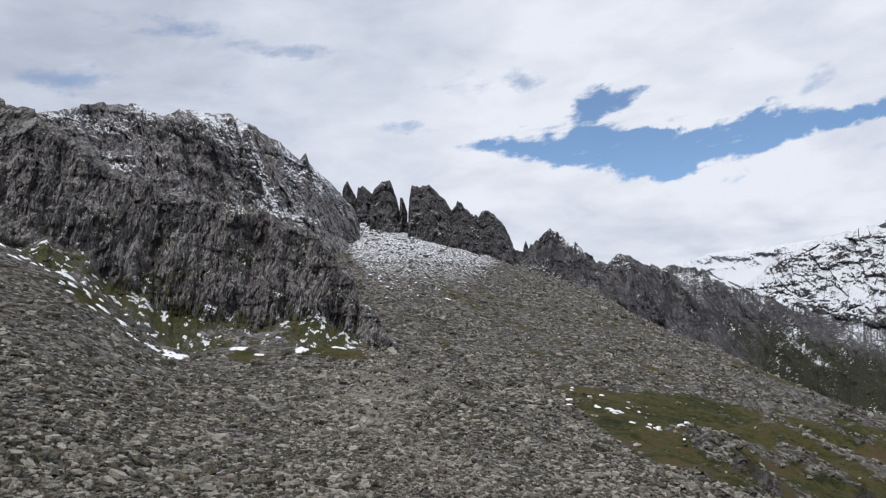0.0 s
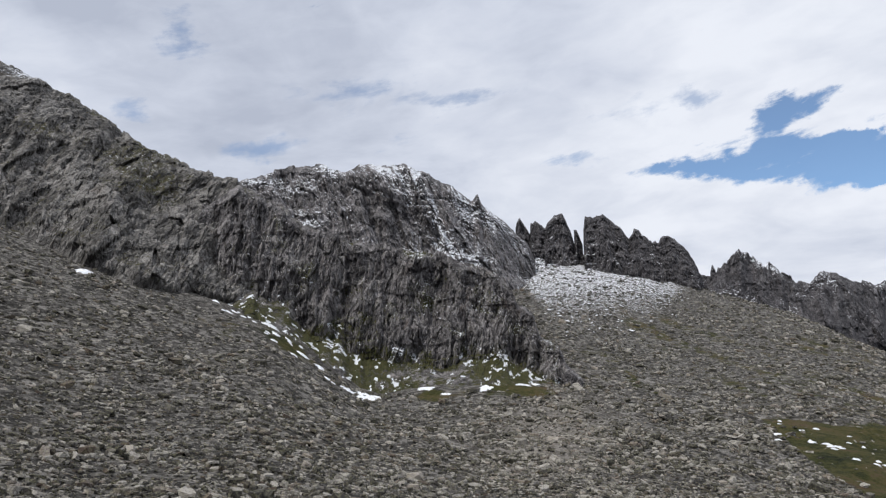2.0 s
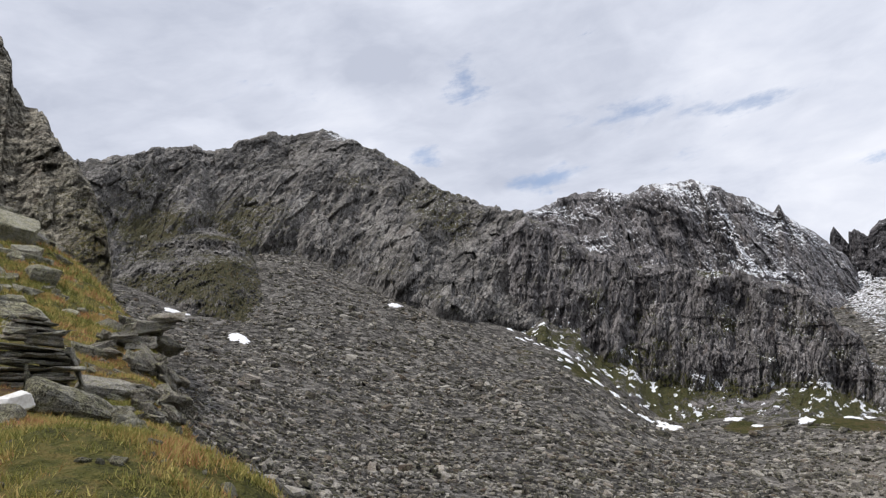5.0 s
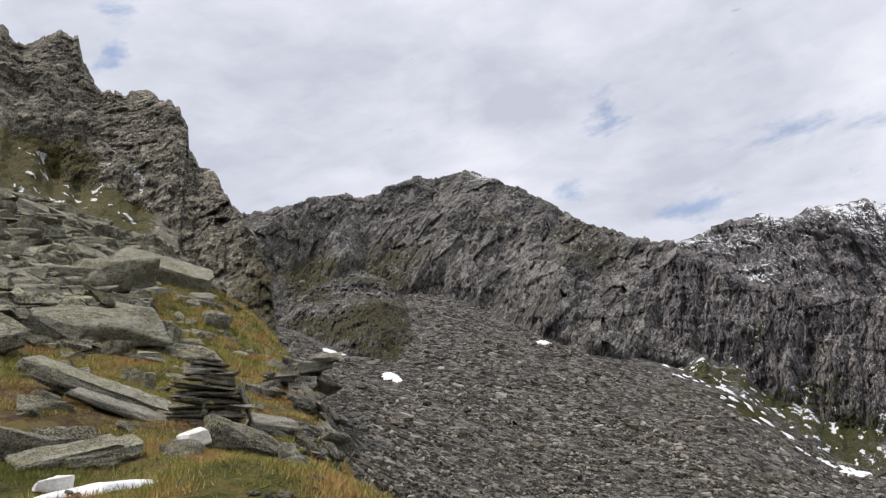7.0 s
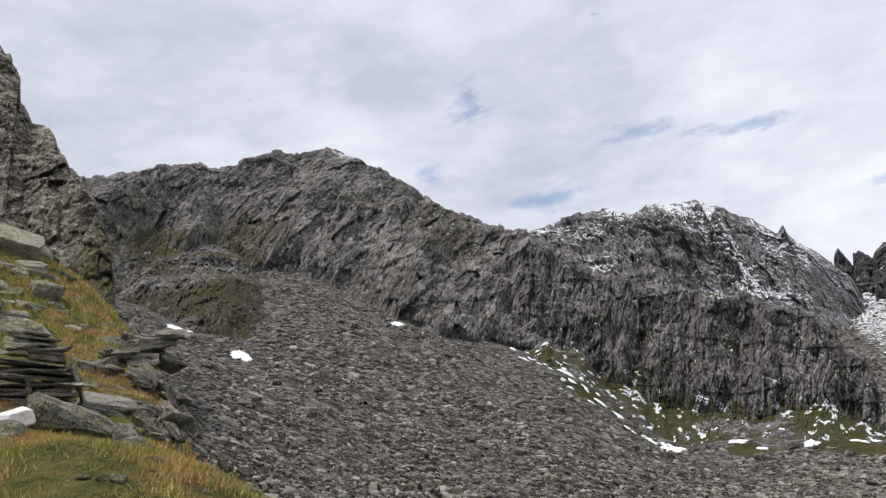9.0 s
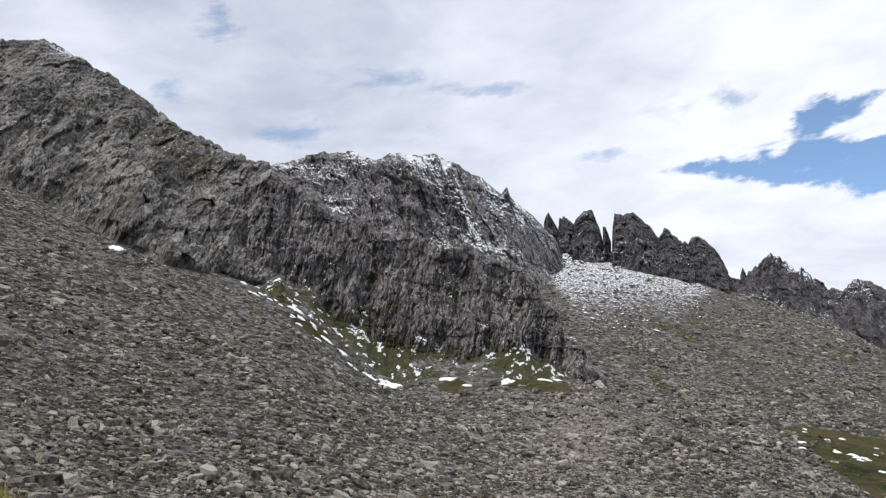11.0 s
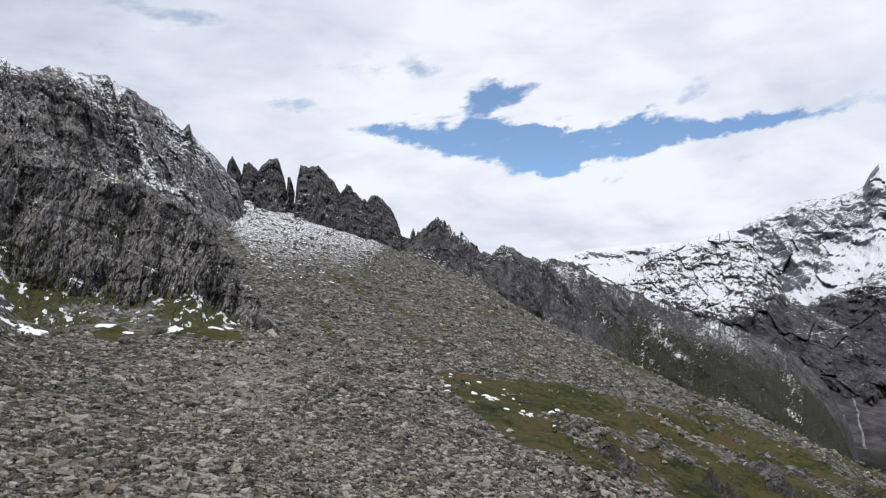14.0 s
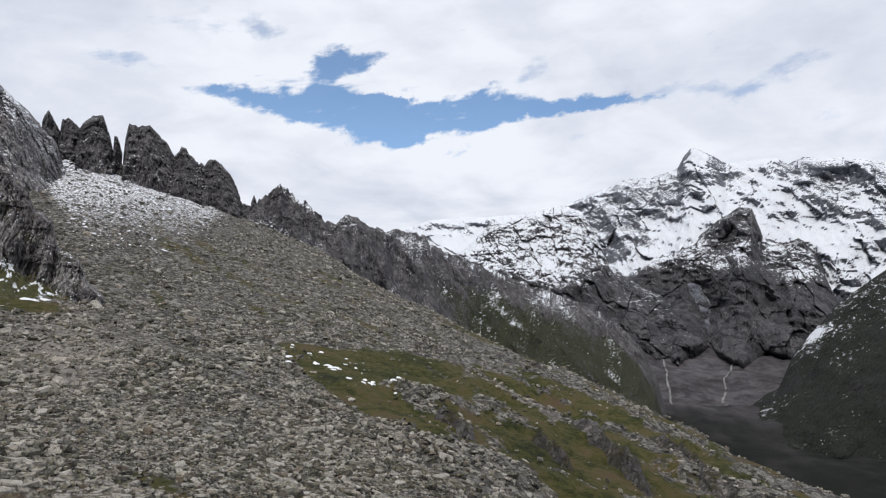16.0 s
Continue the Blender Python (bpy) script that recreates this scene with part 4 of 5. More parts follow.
mountain("cliff_buttress",
         [(-18.13, 11.89, 315), (-14.79, 14.11, 312), (-12.37, 12.61, 308), (-10.70, 11.60, 304), (-7.50, 10.30, 298), (-2.99, 9.39, 292), (1.40, 8.50, 288), (4.79, 7.60, 284), (5.6, 7.0, 282), (6.2, 6.5, 280), (6.9, 5.8, 278), (7.3, 4.5, 274), (8.5, 3.7, 270), (9.0, 1.9, 264), (10.4, 0.9, 258), (11.0, -0.6, 250), (12.2, -1.7, 246)],
         [(-18.3, 250), (-14.9, 244), (-12, 240), (-9.1, 236), (-6.9, 231), (-4.6, 226), (-0.9, 224), (3.8, 222), (7.7, 224), (10.8, 230), (12.2, 238)], MAT_CLIFF,
         "steep columnar cliff buttress with snow on its ledges", 0.045, 160, 0.45, 1.2, 4.8, 19, 3.2, 2.3, 4.0, 2.0, 5, shear=-0.14, col=1.6, col_size=5.0, fine=0.3, grit_size=0.12, scale2=1.2, apron=0.62, share_at=[(-19, 0.22), (-8, 0.22), (0, 0.16), (5, 0.25), (11, 0.3)], back_drop=0.05,
         snow=lambda c: 0.29 + 0.18 * c["n1"] - 0.26 * smooth01(c["S"], 0.42, 0.30) + 0.9 * smooth01(c["S"], 0.46, 0.34) * smooth01(fbm(c["side"] / 2.6, c["R"] / 3.4, c["Z"] / 3, 4, 0.6, 37), 0.5, 0.66),
         turf=lambda c: 0.14 + 0.22 * c["n1"] + 0.28 * smooth01(c["S"], 0.46, 0.32) + 0.12 * c["n1"] + 0.10 * c["v1"] + 0.25 * gauss(c, -5.7, 3.4, 1.6, 3), sink=3, seed=129)
mountain("near_crag",
         [(-85.11, 24.81, 150), (-76.69, 26.70, 150), (-70.42, 26.69, 150), (-68.30, 27.40, 148), (-66.70, 26.70, 146), (-64.70, 28.10, 144), (-63.30, 28.00, 142), (-62.70, 26.40, 138), (-61.20, 24.70, 134), (-59.30, 24.90, 130), (-57.30, 25.20, 126), (-55.50, 24.40, 122),
          (-54.60, 23.20, 119), (-54.40, 21.60, 117), (-53.50, 20.30, 114), (-52.40, 20.40, 110), (-51.50, 19.30, 106), (-50.70, 17.70, 102), (-48.88, 16.02, 96), (-47.43, 12.54, 88), (-46.71, 8.20, 80)],
         [(-85.7, 88), (-68.1, 84), (-63.1, 80), (-57.4, 73), (-53.3, 62), (-49.4, 54), (-46.8, 50)], MAT_CRAG, "lichened crag of broken rusty grey rock", 0.055, 150, 0.3, 0.85, 1.5, 18, 0.6, 1.0, 4.5, 1.2, 2.2, shear=0.25, scale2=1.3, fine=0.16, dip=-0.45, grit_size=0.05, apron=0.6, share_at=[(-86, 0.40), (-63, 0.40), (-58, 0.38), (-55, 0.30), (-53, 0.2), (-46, 0.1)],
         snow=lambda c: 0.02 + 0.1 * c["n1"] + 0.8 * smooth01(c["E"], 20.2, 19.4) * smooth01(c["A"], -56, -58) * smooth01(fbm(c["side"] / 2.2, c["R"] / 3.0, c["Z"] * 0, 3, 0.5, 31), 0.66, 0.8), turf=lambda c: 0.16 + 0.22 * c["n1"] + 0.6 * region(c, [(-90, 20.3), (-63, 20.6), (-60.7, 20.3), (-60.2, 18.6), (-58.4, 17.1), (-56.2, 15.6), (-59, 13), (-90, 13)], 0.5, 0.5) + 0.2 * smooth01(c["A"], -60, -54) * smooth01(c["E"], 20, 14), sink=2, seed=140, category="crag")


def rock_rib(line, height, seed):
    """A low wall of bedrock standing out of the slope along bearings and distances."""
    crest = [(a, math.degrees(math.atan2(float(land(a, r)) - EYE[2] + (height if 0 < i < len(line) - 1 else -1.5), r)), r) for i, (a, r) in enumerate(line)]
    ob = mountain("rock_rib", crest, [(a, r - 2.2 * height) for a, r in line], MAT_RIB, "dark bedrock rib standing out of the grassy slope", 0.07, 44, 0.12, 0.8, 1.8, 8, 2.0, 1.0, 3.0, 1.6, 3, col=1.0, col_size=3.0, back_drop=1.2,
                  turf=lambda c: 0.30 + 0.3 * c["n1"] + 0.2 * smooth01(c["S"], 0.8, 1.1), sink=2, seed=seed, category="rock rib", kind="")
    tagged(ob, group="rock ribs on the slope")


MAT_RIB = rock_material("rib_rock", (0.034, 0.030, 0.031), (0.085, 0.077, 0.077), (0.19, 0.175, 0.172), 1.8, 2.5, (0.12, 0.09, 0.07), 0.4, (0.036, 0.034, 0.012), ledges=0.2, lean=0.5)
rock_rib([(37.0, 150), (38.0, 150), (39.2, 144), (40.4, 135), (41.4, 128)], 3.4, 301)
rock_rib([(47.5, 210), (49.0, 205), (50.5, 194), (52.0, 178), (53.4, 164), (54.6, 152)], 5.0, 302)
rock_rib([(44.6, 172), (45.6, 168), (46.8, 158), (48.0, 148), (49.0, 140)], 3.2, 303)
rock_rib([(53.5, 236), (55.0, 228), (56.6, 212), (58.2, 195), (60.0, 178)], 5.0, 304)
rock_rib([(40.0, 196), (41.0, 192), (42.0, 184), (43.0, 176)], 2.2, 305)


def pinnacle(crest, foot, seed, label):
    """One rock tower of the serrated crest."""
    ob = mountain("rock_pinnacle", crest, foot, MAT_DARK, label, 0.03, 70, 0.022, 0.8, 3.6, 11, 2.6, 3.2, 5.5, 1.4, 2.6, col=2.6, col_size=4.5, back_drop=1.0,
                  snow=lambda c: 0.24 + 0.16 * c["n1"] + 0.22 * smooth01(c["S"], 0.45, 0.1) * smooth01(c["A"], 16, 12), sink=3, seed=seed, category="rock pinnacle", kind="")
    tagged(ob, group="pinnacles on the ridge")



# ---- the pinnacles ----
pinnacle([(7.44, 10.33, 706), (7.55, 10.78, 706), (7.80, 11.22, 706), (8.17, 10.60, 706), (8.70, 9.58, 706)],
         [(7.44, 652), (8.70, 652)], 201, "slender dark rock spike above a snowy chute")
pinnacle([(8.59, 9.76, 706), (8.67, 10.64, 706), (9.05, 10.85, 706), (9.56, 10.53, 706), (9.88, 10.12, 706)],
         [(8.59, 652), (9.88, 652)], 202, "small blocky rock tower above a snowy chute")
pinnacle([(9.69, 10.00, 706), (9.99, 10.71, 706), (10.61, 11.26, 706), (11.22, 11.41, 706), (11.45, 10.89, 706), (11.87, 9.82, 706), (12.15, 8.68, 706)],
         [(9.69, 640), (12.15, 640)], 203, "broad dark rock tower above a snowy chute")
pinnacle([(12.07, 8.67, 704), (12.08, 10.05, 704), (12.30, 10.02, 704), (12.76, 8.73, 704)],
         [(12.07, 652), (12.76, 652)], 204, "thin rock needle beside a larger tower")
pinnacle([(12.79, 8.73, 708), (12.85, 10.02, 708), (13.03, 11.09, 708), (13.61, 10.91, 708), (14.48, 11.12, 708), (15.15, 10.43, 708), (15.82, 9.86, 708), (16.44, 8.78, 708)],
         [(12.79, 618), (16.44, 618)], 205, "largest rock tower, dark with a sloping top")
pinnacle([(16.14, 8.71, 708), (16.60, 9.41, 708), (16.77, 9.85, 708), (17.08, 9.69, 708), (17.37, 9.21, 708), (18.05, 8.73, 708)],
         [(16.14, 615), (18.05, 615)], 206, "dark rock tower with a knobbed head")
pinnacle([(17.77, 8.74, 709), (18.15, 8.69, 709), (18.54, 8.61, 709), (18.93, 8.43, 709)],
         [(17.77, 618), (18.93, 618)], 207, "low dark rock step between two towers")
pinnacle([(18.47, 8.41, 712), (18.69, 8.97, 712), (19.26, 9.20, 712), (19.93, 8.49, 712), (20.46, 8.02, 712), (20.96, 7.17, 712), (21.31, 6.26, 712)],
         [(18.47, 625), (21.31, 625)], 208, "blunt dark rock tower at the end of the crest")
pinnacle([(22.10, 6.05, 735), (22.29, 6.74, 735), (22.53, 6.07, 735)],
         [(22.10, 705), (22.53, 705)], 209, "small rock needle on a snowy saddle")


# ---- loose stones ----
def part(name, me, parent, label="", m=None, kind=""):
    """One mesh as a part under a thing or a part."""
    ob = new(name, me)
    ob.parent = parent
    if m is not None:
        ob.matrix_basis = m
    return tagged(ob, label, kind=kind)


def empty(name, x, y, z, label, category, group=""):
    ob = new(name)
    ob.location = (x, y, z)
    ob.empty_display_size = 0.2
    return tagged(ob, label, category, group)


def hull(points):
    bm = bmesh.new()
    for p in points:
        bm.verts.new(p)
    res = bmesh.ops.convex_hull(bm, input=bm.verts)
    loose = [v for v in bm.verts if not v.link_faces]
    for v in loose:
        bm.verts.remove(v)
    return bm


def slab_points(rng, n=11, flat=0.42, square=0.75):
    """Corners of a broken slab, about one metre across."""
    pts = []
    for i in range(n):
        a = rng.uniform(0, 6.283)
        rad = 0.5 * rng.uniform(square, 1.0)
        pts.append((rad * math.cos(a) * 1.15, rad * math.sin(a) * 0.85, rng.choice((-1, 1)) * 0.5 * flat * rng.uniform(0.6, 1.0)))
    return pts


def stone_templates(count, seed):
    """Flat angular slabs without their undersides."""
    rng = random.Random(seed)
    out = []
    for i in range(count):
        flat, long = rng.uniform(0.22, 0.46), rng.uniform(0.5, 0.85)
        pts = []
        for z, n, reach in ((0.5, rng.randint(4, 5), 0.85), (-0.5, 4, 1.0)):
            turn = rng.uniform(0, 6.283)
            for k in range(n):
                a, rad = turn + 6.283 * (k + rng.uniform(-0.25, 0.25)) / n, 0.5 * reach * rng.uniform(0.8, 1.05)
                pts.append((rad * math.cos(a) * 1.3, rad * math.sin(a) * long, z * flat * rng.uniform(0.75, 1.0)))
        bm = hull(pts)
        bmesh.ops.triangulate(bm, faces=bm.faces)
        bm.normal_update()
        bmesh.ops.delete(bm, geom=[f for f in bm.faces if f.normal.z < -0.5], context="FACES")
        bm.verts.index_update()
        out.append((np.array([v.co[:] for v in bm.verts]), np.array([[v.index for v in f.verts] for f in bm.faces])))
        bm.free()
    return out


def turn_matrices(yaw, tilt_x, tilt_y):
    cz, sz, cx, sx, cy, sy = np.cos(yaw), np.sin(yaw), np.cos(tilt_x), np.sin(tilt_x), np.cos(tilt_y), np.sin(tilt_y)
    o, i = np.zeros_like(cz), np.ones_like(cz)
    rz = np.stack([cz, -sz, o, sz, cz, o, o, o, i], -1).reshape(-1, 3, 3)
    rx = np.stack([i, o, o, o, cx, -sx, o, sx, cx], -1).reshape(-1, 3, 3)
    ry = np.stack([cy, o, sy, o, i, o, -sy, o, cy], -1).reshape(-1, 3, 3)
    return ry @ rx @ rz


def ground_slope(az, r):
    """Tilts of the ground about x and y."""
    x, y = plan(az, r)
    h = np.maximum(1.0, r * 0.02)

    def height(px, py):
        return land(np.degrees(np.arctan2(px, py)), np.hypot(px, py))
    return np.arctan2(height(x, y + h) - height(x, y - h), 2 * h), -np.arctan2(height(x + h, y) - height(x - h, y), 2 * h)


def join_stones(name, templates, x, y, z, size, M, mat, rng):
    """Many stones as one mesh."""
    which = rng.integers(0, len(templates), len(x))
    vs, fs, base = [], [], 0
    for k, (v, f) in enumerate(templates):
        sel = np.where(which == k)[0]
        if not len(sel):
            continue
        w = np.einsum("nij,vj->nvi", M[sel], v) * size[sel][:, None, None] + np.stack([x[sel], y[sel], z[sel]], -1)[:, None, :]
        vs.append(w.reshape(-1, 3))
        fs.append((f[None] + (base + np.arange(len(sel)) * len(v))[:, None, None]).reshape(-1, 3))
        base += len(sel) * len(v)
    V, F = np.concatenate(vs), np.concatenate(fs)
    me = bpy.data.meshes.new(name)
    me.vertices.add(len(V))
    me.vertices.foreach_set("co", V.reshape(-1).astype(np.float32))
    me.loops.add(F.size)
    me.loops.foreach_set("vertex_index", F.reshape(-1).astype(np.int32))
    me.polygons.add(len(F))
    me.polygons.foreach_set("loop_start", np.arange(0, F.size, 3, dtype=np.int32))
    me.polygons.foreach_set("use_smooth", np.zeros(len(F), bool))
    me.materials.append(mat)
    me.update()
    return me


FOOT = np.array([(-57.3, 240), (-47.6, 232), (-42.8, 205), (-38.0, 203), (-36.1, 300), (-32.3, 295), (-25.9, 267), (-19.3, 248), (-14.5, 242), (-9.6, 236), (-4.7, 226), (3.8, 222), (8.5, 224), (10.1, 300), (10.6, 620), (18.9, 650), (28.4, 715), (36.1, 500), (42.8, 430), (49.3, 370), (58.0, 305), (71.8, 250)], float)


def build_scree():
    rng = np.random.default_rng(5)
    templates = stone_templates(14, 9)
    n = 165000
    az = np.where(rng.uniform(0, 1, n) < 0.22, rng.uniform(4, 38, n), rng.uniform(-47, 70, n))
    r = np.exp(rng.uniform(math.log(24), math.log(690), n))
    keep = (r < np.interp(az, FOOT[:, 0], FOOT[:, 1])) | ((az > 5.5) & (az < 12) & (r > 305) & (r < 640))
    edge = np.interp(az, [-47, -44, -41, -36, -25], [60, 40, 30, 24, 20])
    keep &= r > edge
    turf = turf_mask(az, r)
    keep &= rng.uniform(0, 1, n) > np.clip(turf * 1.5 - 0.1, 0, 0.965)
    keep &= ~((r < 45) & (az > -20))
    keep &= rng.uniform(0, 1, n) < np.interp(r, [150, 250], [1.0, 0.9])
    keep &= ~((az > 5.5) & (az < 14) & (r > 430) & (rng.uniform(0, 1, n) < 0.2))
    az, r = az[keep], r[keep]
    x, y = plan(az, r)
    size = np.exp(rng.normal(0, 0.42, len(r))) * (0.42 + 0.0020 * np.minimum(r, 210) + 0.0024 * np.clip(r - 210, 0, 220))
    size = np.minimum(size, 0.03 * r)
    clump = fbm(x / 9, y / 9, x * 0, 3, 0.5, 77)
    size *= 1 + 0.35 * clump
    sx, sy = ground_slope(az, r)
    M = turn_matrices(rng.uniform(0, 6.283, len(r)), sx * 0.8 + rng.normal(0, 0.2, len(r)), sy * 0.8 + rng.normal(0, 0.2, len(r)))
    z = land_full(az, r) + size * rng.uniform(-0.04, 0.26, len(r))
    field = empty("boulder_field", float(x[0]), float(y[0]), float(z[0]), "wide scree field of broken grey-brown slabs", "scree")
    # the stretch below the standing place: single stones
    close = np.where((az > -44) & (az < 40))[0]
    close = close[np.argsort(r[close])][:300]
    rest = np.setdiff1d(np.arange(len(r)), close)
    # slabs in the sun patch get lighter colour as sunlight; the last blob is pale scree
    bright = np.maximum.reduce([blob(az[rest], r[rest], 10.5, 140, 2.6, 1.22, 8), 0.8 * blob(az[rest], r[rest], 13.5, 95, 2.5, 1.15), 0.25 * blob(az[rest], r[rest], 49.4, 178, 1.4, 1.25, -24)])
    pick = rng.uniform(0, 1, len(rest)) < bright * 0.7
    light, rest = rest[pick], rest[~pick]
    pick = rng.uniform(0, 1, len(rest)) < 0.95 * dusting(az[rest], r[rest]) ** 1.3
    white, rest = rest[pick], rest[~pick]
    me = join_stones("stones", templates, x[rest], y[rest], z[rest], size[rest], M[rest], MAT_STONE, rng)
    inv = Matrix.Translation(-field.location)
    part("stones", me, field, "countless grey and brownish slabs", inv, "stuff")
    me = join_stones("pale_stones", templates, x[light], y[light], z[light], size[light], M[light], MAT_STONE_SUNLIT_PALE, rng)
    part("pale_stones", me, field, "paler slabs of a painted sun patch and of a pale scree stripe", inv, "stuff")
    me = join_stones("snowy_stones", templates, x[white], y[white], z[white], size[white], M[white], MAT_STONE_SNOWY, rng)
    part("snowy_stones", me, field, "slabs dusted with fresh snow", inv, "stuff")
    shared = [mesh_from("stone", v.tolist(), f.tolist(), MAT_STONE) for v, f in templates]
    for i in close:
        m = Matrix.Translation((x[i], y[i], z[i])) @ Matrix(M[i].tolist()).to_4x4() @ Matrix.Scale(float(size[i]), 4)
        part("stone", shared[int(i) % len(shared)], field, "", inv @ m)


def stand(az, el, lo=8.5, hi=700.0):
    """The distance at which the ground first rises to that many degrees above the eye."""
    r = np.exp(np.linspace(math.log(lo), math.log(hi), 3000))
    e = np.degrees(np.arctan2(land(np.full_like(r, az), r) - EYE[2], r))
    hit = np.where(e >= el)[0]
    return float(r[hit[0]]) if len(hit) else hi


def ground_at(az, r):
    x, y = plan(np.array([az]), np.array([r]))
    return float(x[0]), float(y[0]), float(land_full(np.array([az]), np.array([r]))[0])


def rock_mesh(name, sx, sy, sz, seed, mat, cut=0.025, layers=0.0, wedge=0.0, detail=3, square=0.72, rough=0.032, boxy=3):
    """A broken block with chamfered edges, rough faces and, where layered, steps along its cleavage. Its base is at z = 0."""
    rng = random.Random(seed)
    pts = []
    for i in range(11):
        p = [rng.uniform(-1, 1) for _ in range(3)]
        k = max(range(3), key=lambda q: abs(p[q]) * (0.8, 0.8, 1.3)[q])
        p[k] = math.copysign(rng.uniform(0.8, 1.0), p[k])
        if k < 2:
            p[2] *= 0.75
        x, y, z = p[0] * 0.5, p[1] * 0.5, p[2] * 0.5
        pts.append((x, y, z * (1 - wedge * (x + 0.5))))
    corners = [(i, j, k) for i in (-1, 1) for j in (-1, 1) for k in (-1, 1)]
    for i, j, k in rng.sample(corners, boxy):
        pts.append((0.5 * i * rng.uniform(0.72, 1.0), 0.5 * j * rng.uniform(0.6, 1.0), 0.5 * k * rng.uniform(0.6, 1.0) * (1 - wedge * (0.5 * i + 0.5))))
    for sx_, sy_ in ((-1, -1), (1, -1), (1, 1), (-1, 1)):
        pts.append((0.5 * sx_ * rng.uniform(square, 1.0), 0.5 * sy_ * rng.uniform(square, 0.95), rng.uniform(-0.5, 0.3)))
    bm = hull([(x * sx, y * sy, z * sz) for x, y, z in pts])
    bmesh.ops.dissolve_limit(bm, angle_limit=0.16, verts=bm.verts, edges=bm.edges)
    bmesh.ops.bevel(bm, geom=list(bm.edges), offset=cut * min(sx, sy, sz), segments=1, profile=0.5, affect="EDGES")
    bmesh.ops.triangulate(bm, faces=bm.faces)
    for k in range(detail):
        longest = max(sx, sy, sz) / (3.0 * 2 ** k)
        edges = [e for e in bm.edges if e.calc_length() > longest]
        bmesh.ops.subdivide_edges(bm, edges=edges, cuts=1)
        bmesh.ops.triangulate(bm, faces=[f for f in bm.faces if len(f.verts) > 3])
    size = (sx * sy * sz) ** (1 / 3)
    bm.normal_update()
    off = Vector((seed * 3.7, seed * 1.3, seed * 0.7))
    for v in bm.verts:
        d = noise.noise(v.co / size * 2.2 + off) * rough * size + noise.noise(v.co / size * 6 + off) * rough * 0.5 * size + noise.noise(v.co / size * 15 + off) * rough * 0.25 * size
        v.co += v.normal * d
        if layers:
            k = math.floor((v.co.z + off.z) / layers)
            side = Vector((v.normal.x, v.normal.y, 0))
            v.co += side * (noise.noise(Vector((k * 5.3, seed, v.co.x * 0.8 / sx))) * 0.13 * size)
    low = min(v.co.z for v in bm.verts)
    for v in bm.verts:
        v.co.z -= low
    me = bpy.data.meshes.new(name)
    bm.to_mesh(me)
    bm.free()
    me.materials.append(mat)
    return me


def boulder(az, el, size, rot, seed, label, name="boulder", category="boulder", mat=None, sunk=0.15, tilt=(0, 0), group="", layers=0.0, wedge=0.0, up=0.0, r=None, cut=0.025, square=0.72):
    """A boulder lying on the ground where it rises to el degrees at bearing az."""
    r = r or stand(az, el)
    x, y, z = ground_at(az, r)
    me = rock_mesh(name, *size, seed, mat or MAT_BOULDER, layers=layers, wedge=wedge, cut=cut, square=square, detail=4, rough=0.028, boxy=7 if name == "rock_slab" else 4)
    ob = new(name, me)
    ob.matrix_basis = pose(x, y, z - sunk * size[2] + up, tilt[0], tilt[1], rot - az)
    return tagged(ob, label, category, group)


# the cairn and what lies round it
MAT_SLATE = stone_material("cairn_slab", (0.105, 0.097, 0.086), (0.34, 0.318, 0.288), (0.62, 0.595, 0.54), 2.2, 0.35, cleft=0.3)
MAT_QUARTZ, _n = material("white_quartz")
_co = _n.add("ShaderNodeTexCoord", 3)
finish(_n, _n.ramp(_n.noise(_co, 5.0, 6.0, 0.65), [(0.35, (0.55, 0.53, 0.50)), (0.55, (0.82, 0.82, 0.81))]), 0.55, _n.noise(_co, 9.0, 5.0, 0.6), 0.5, 0.05)


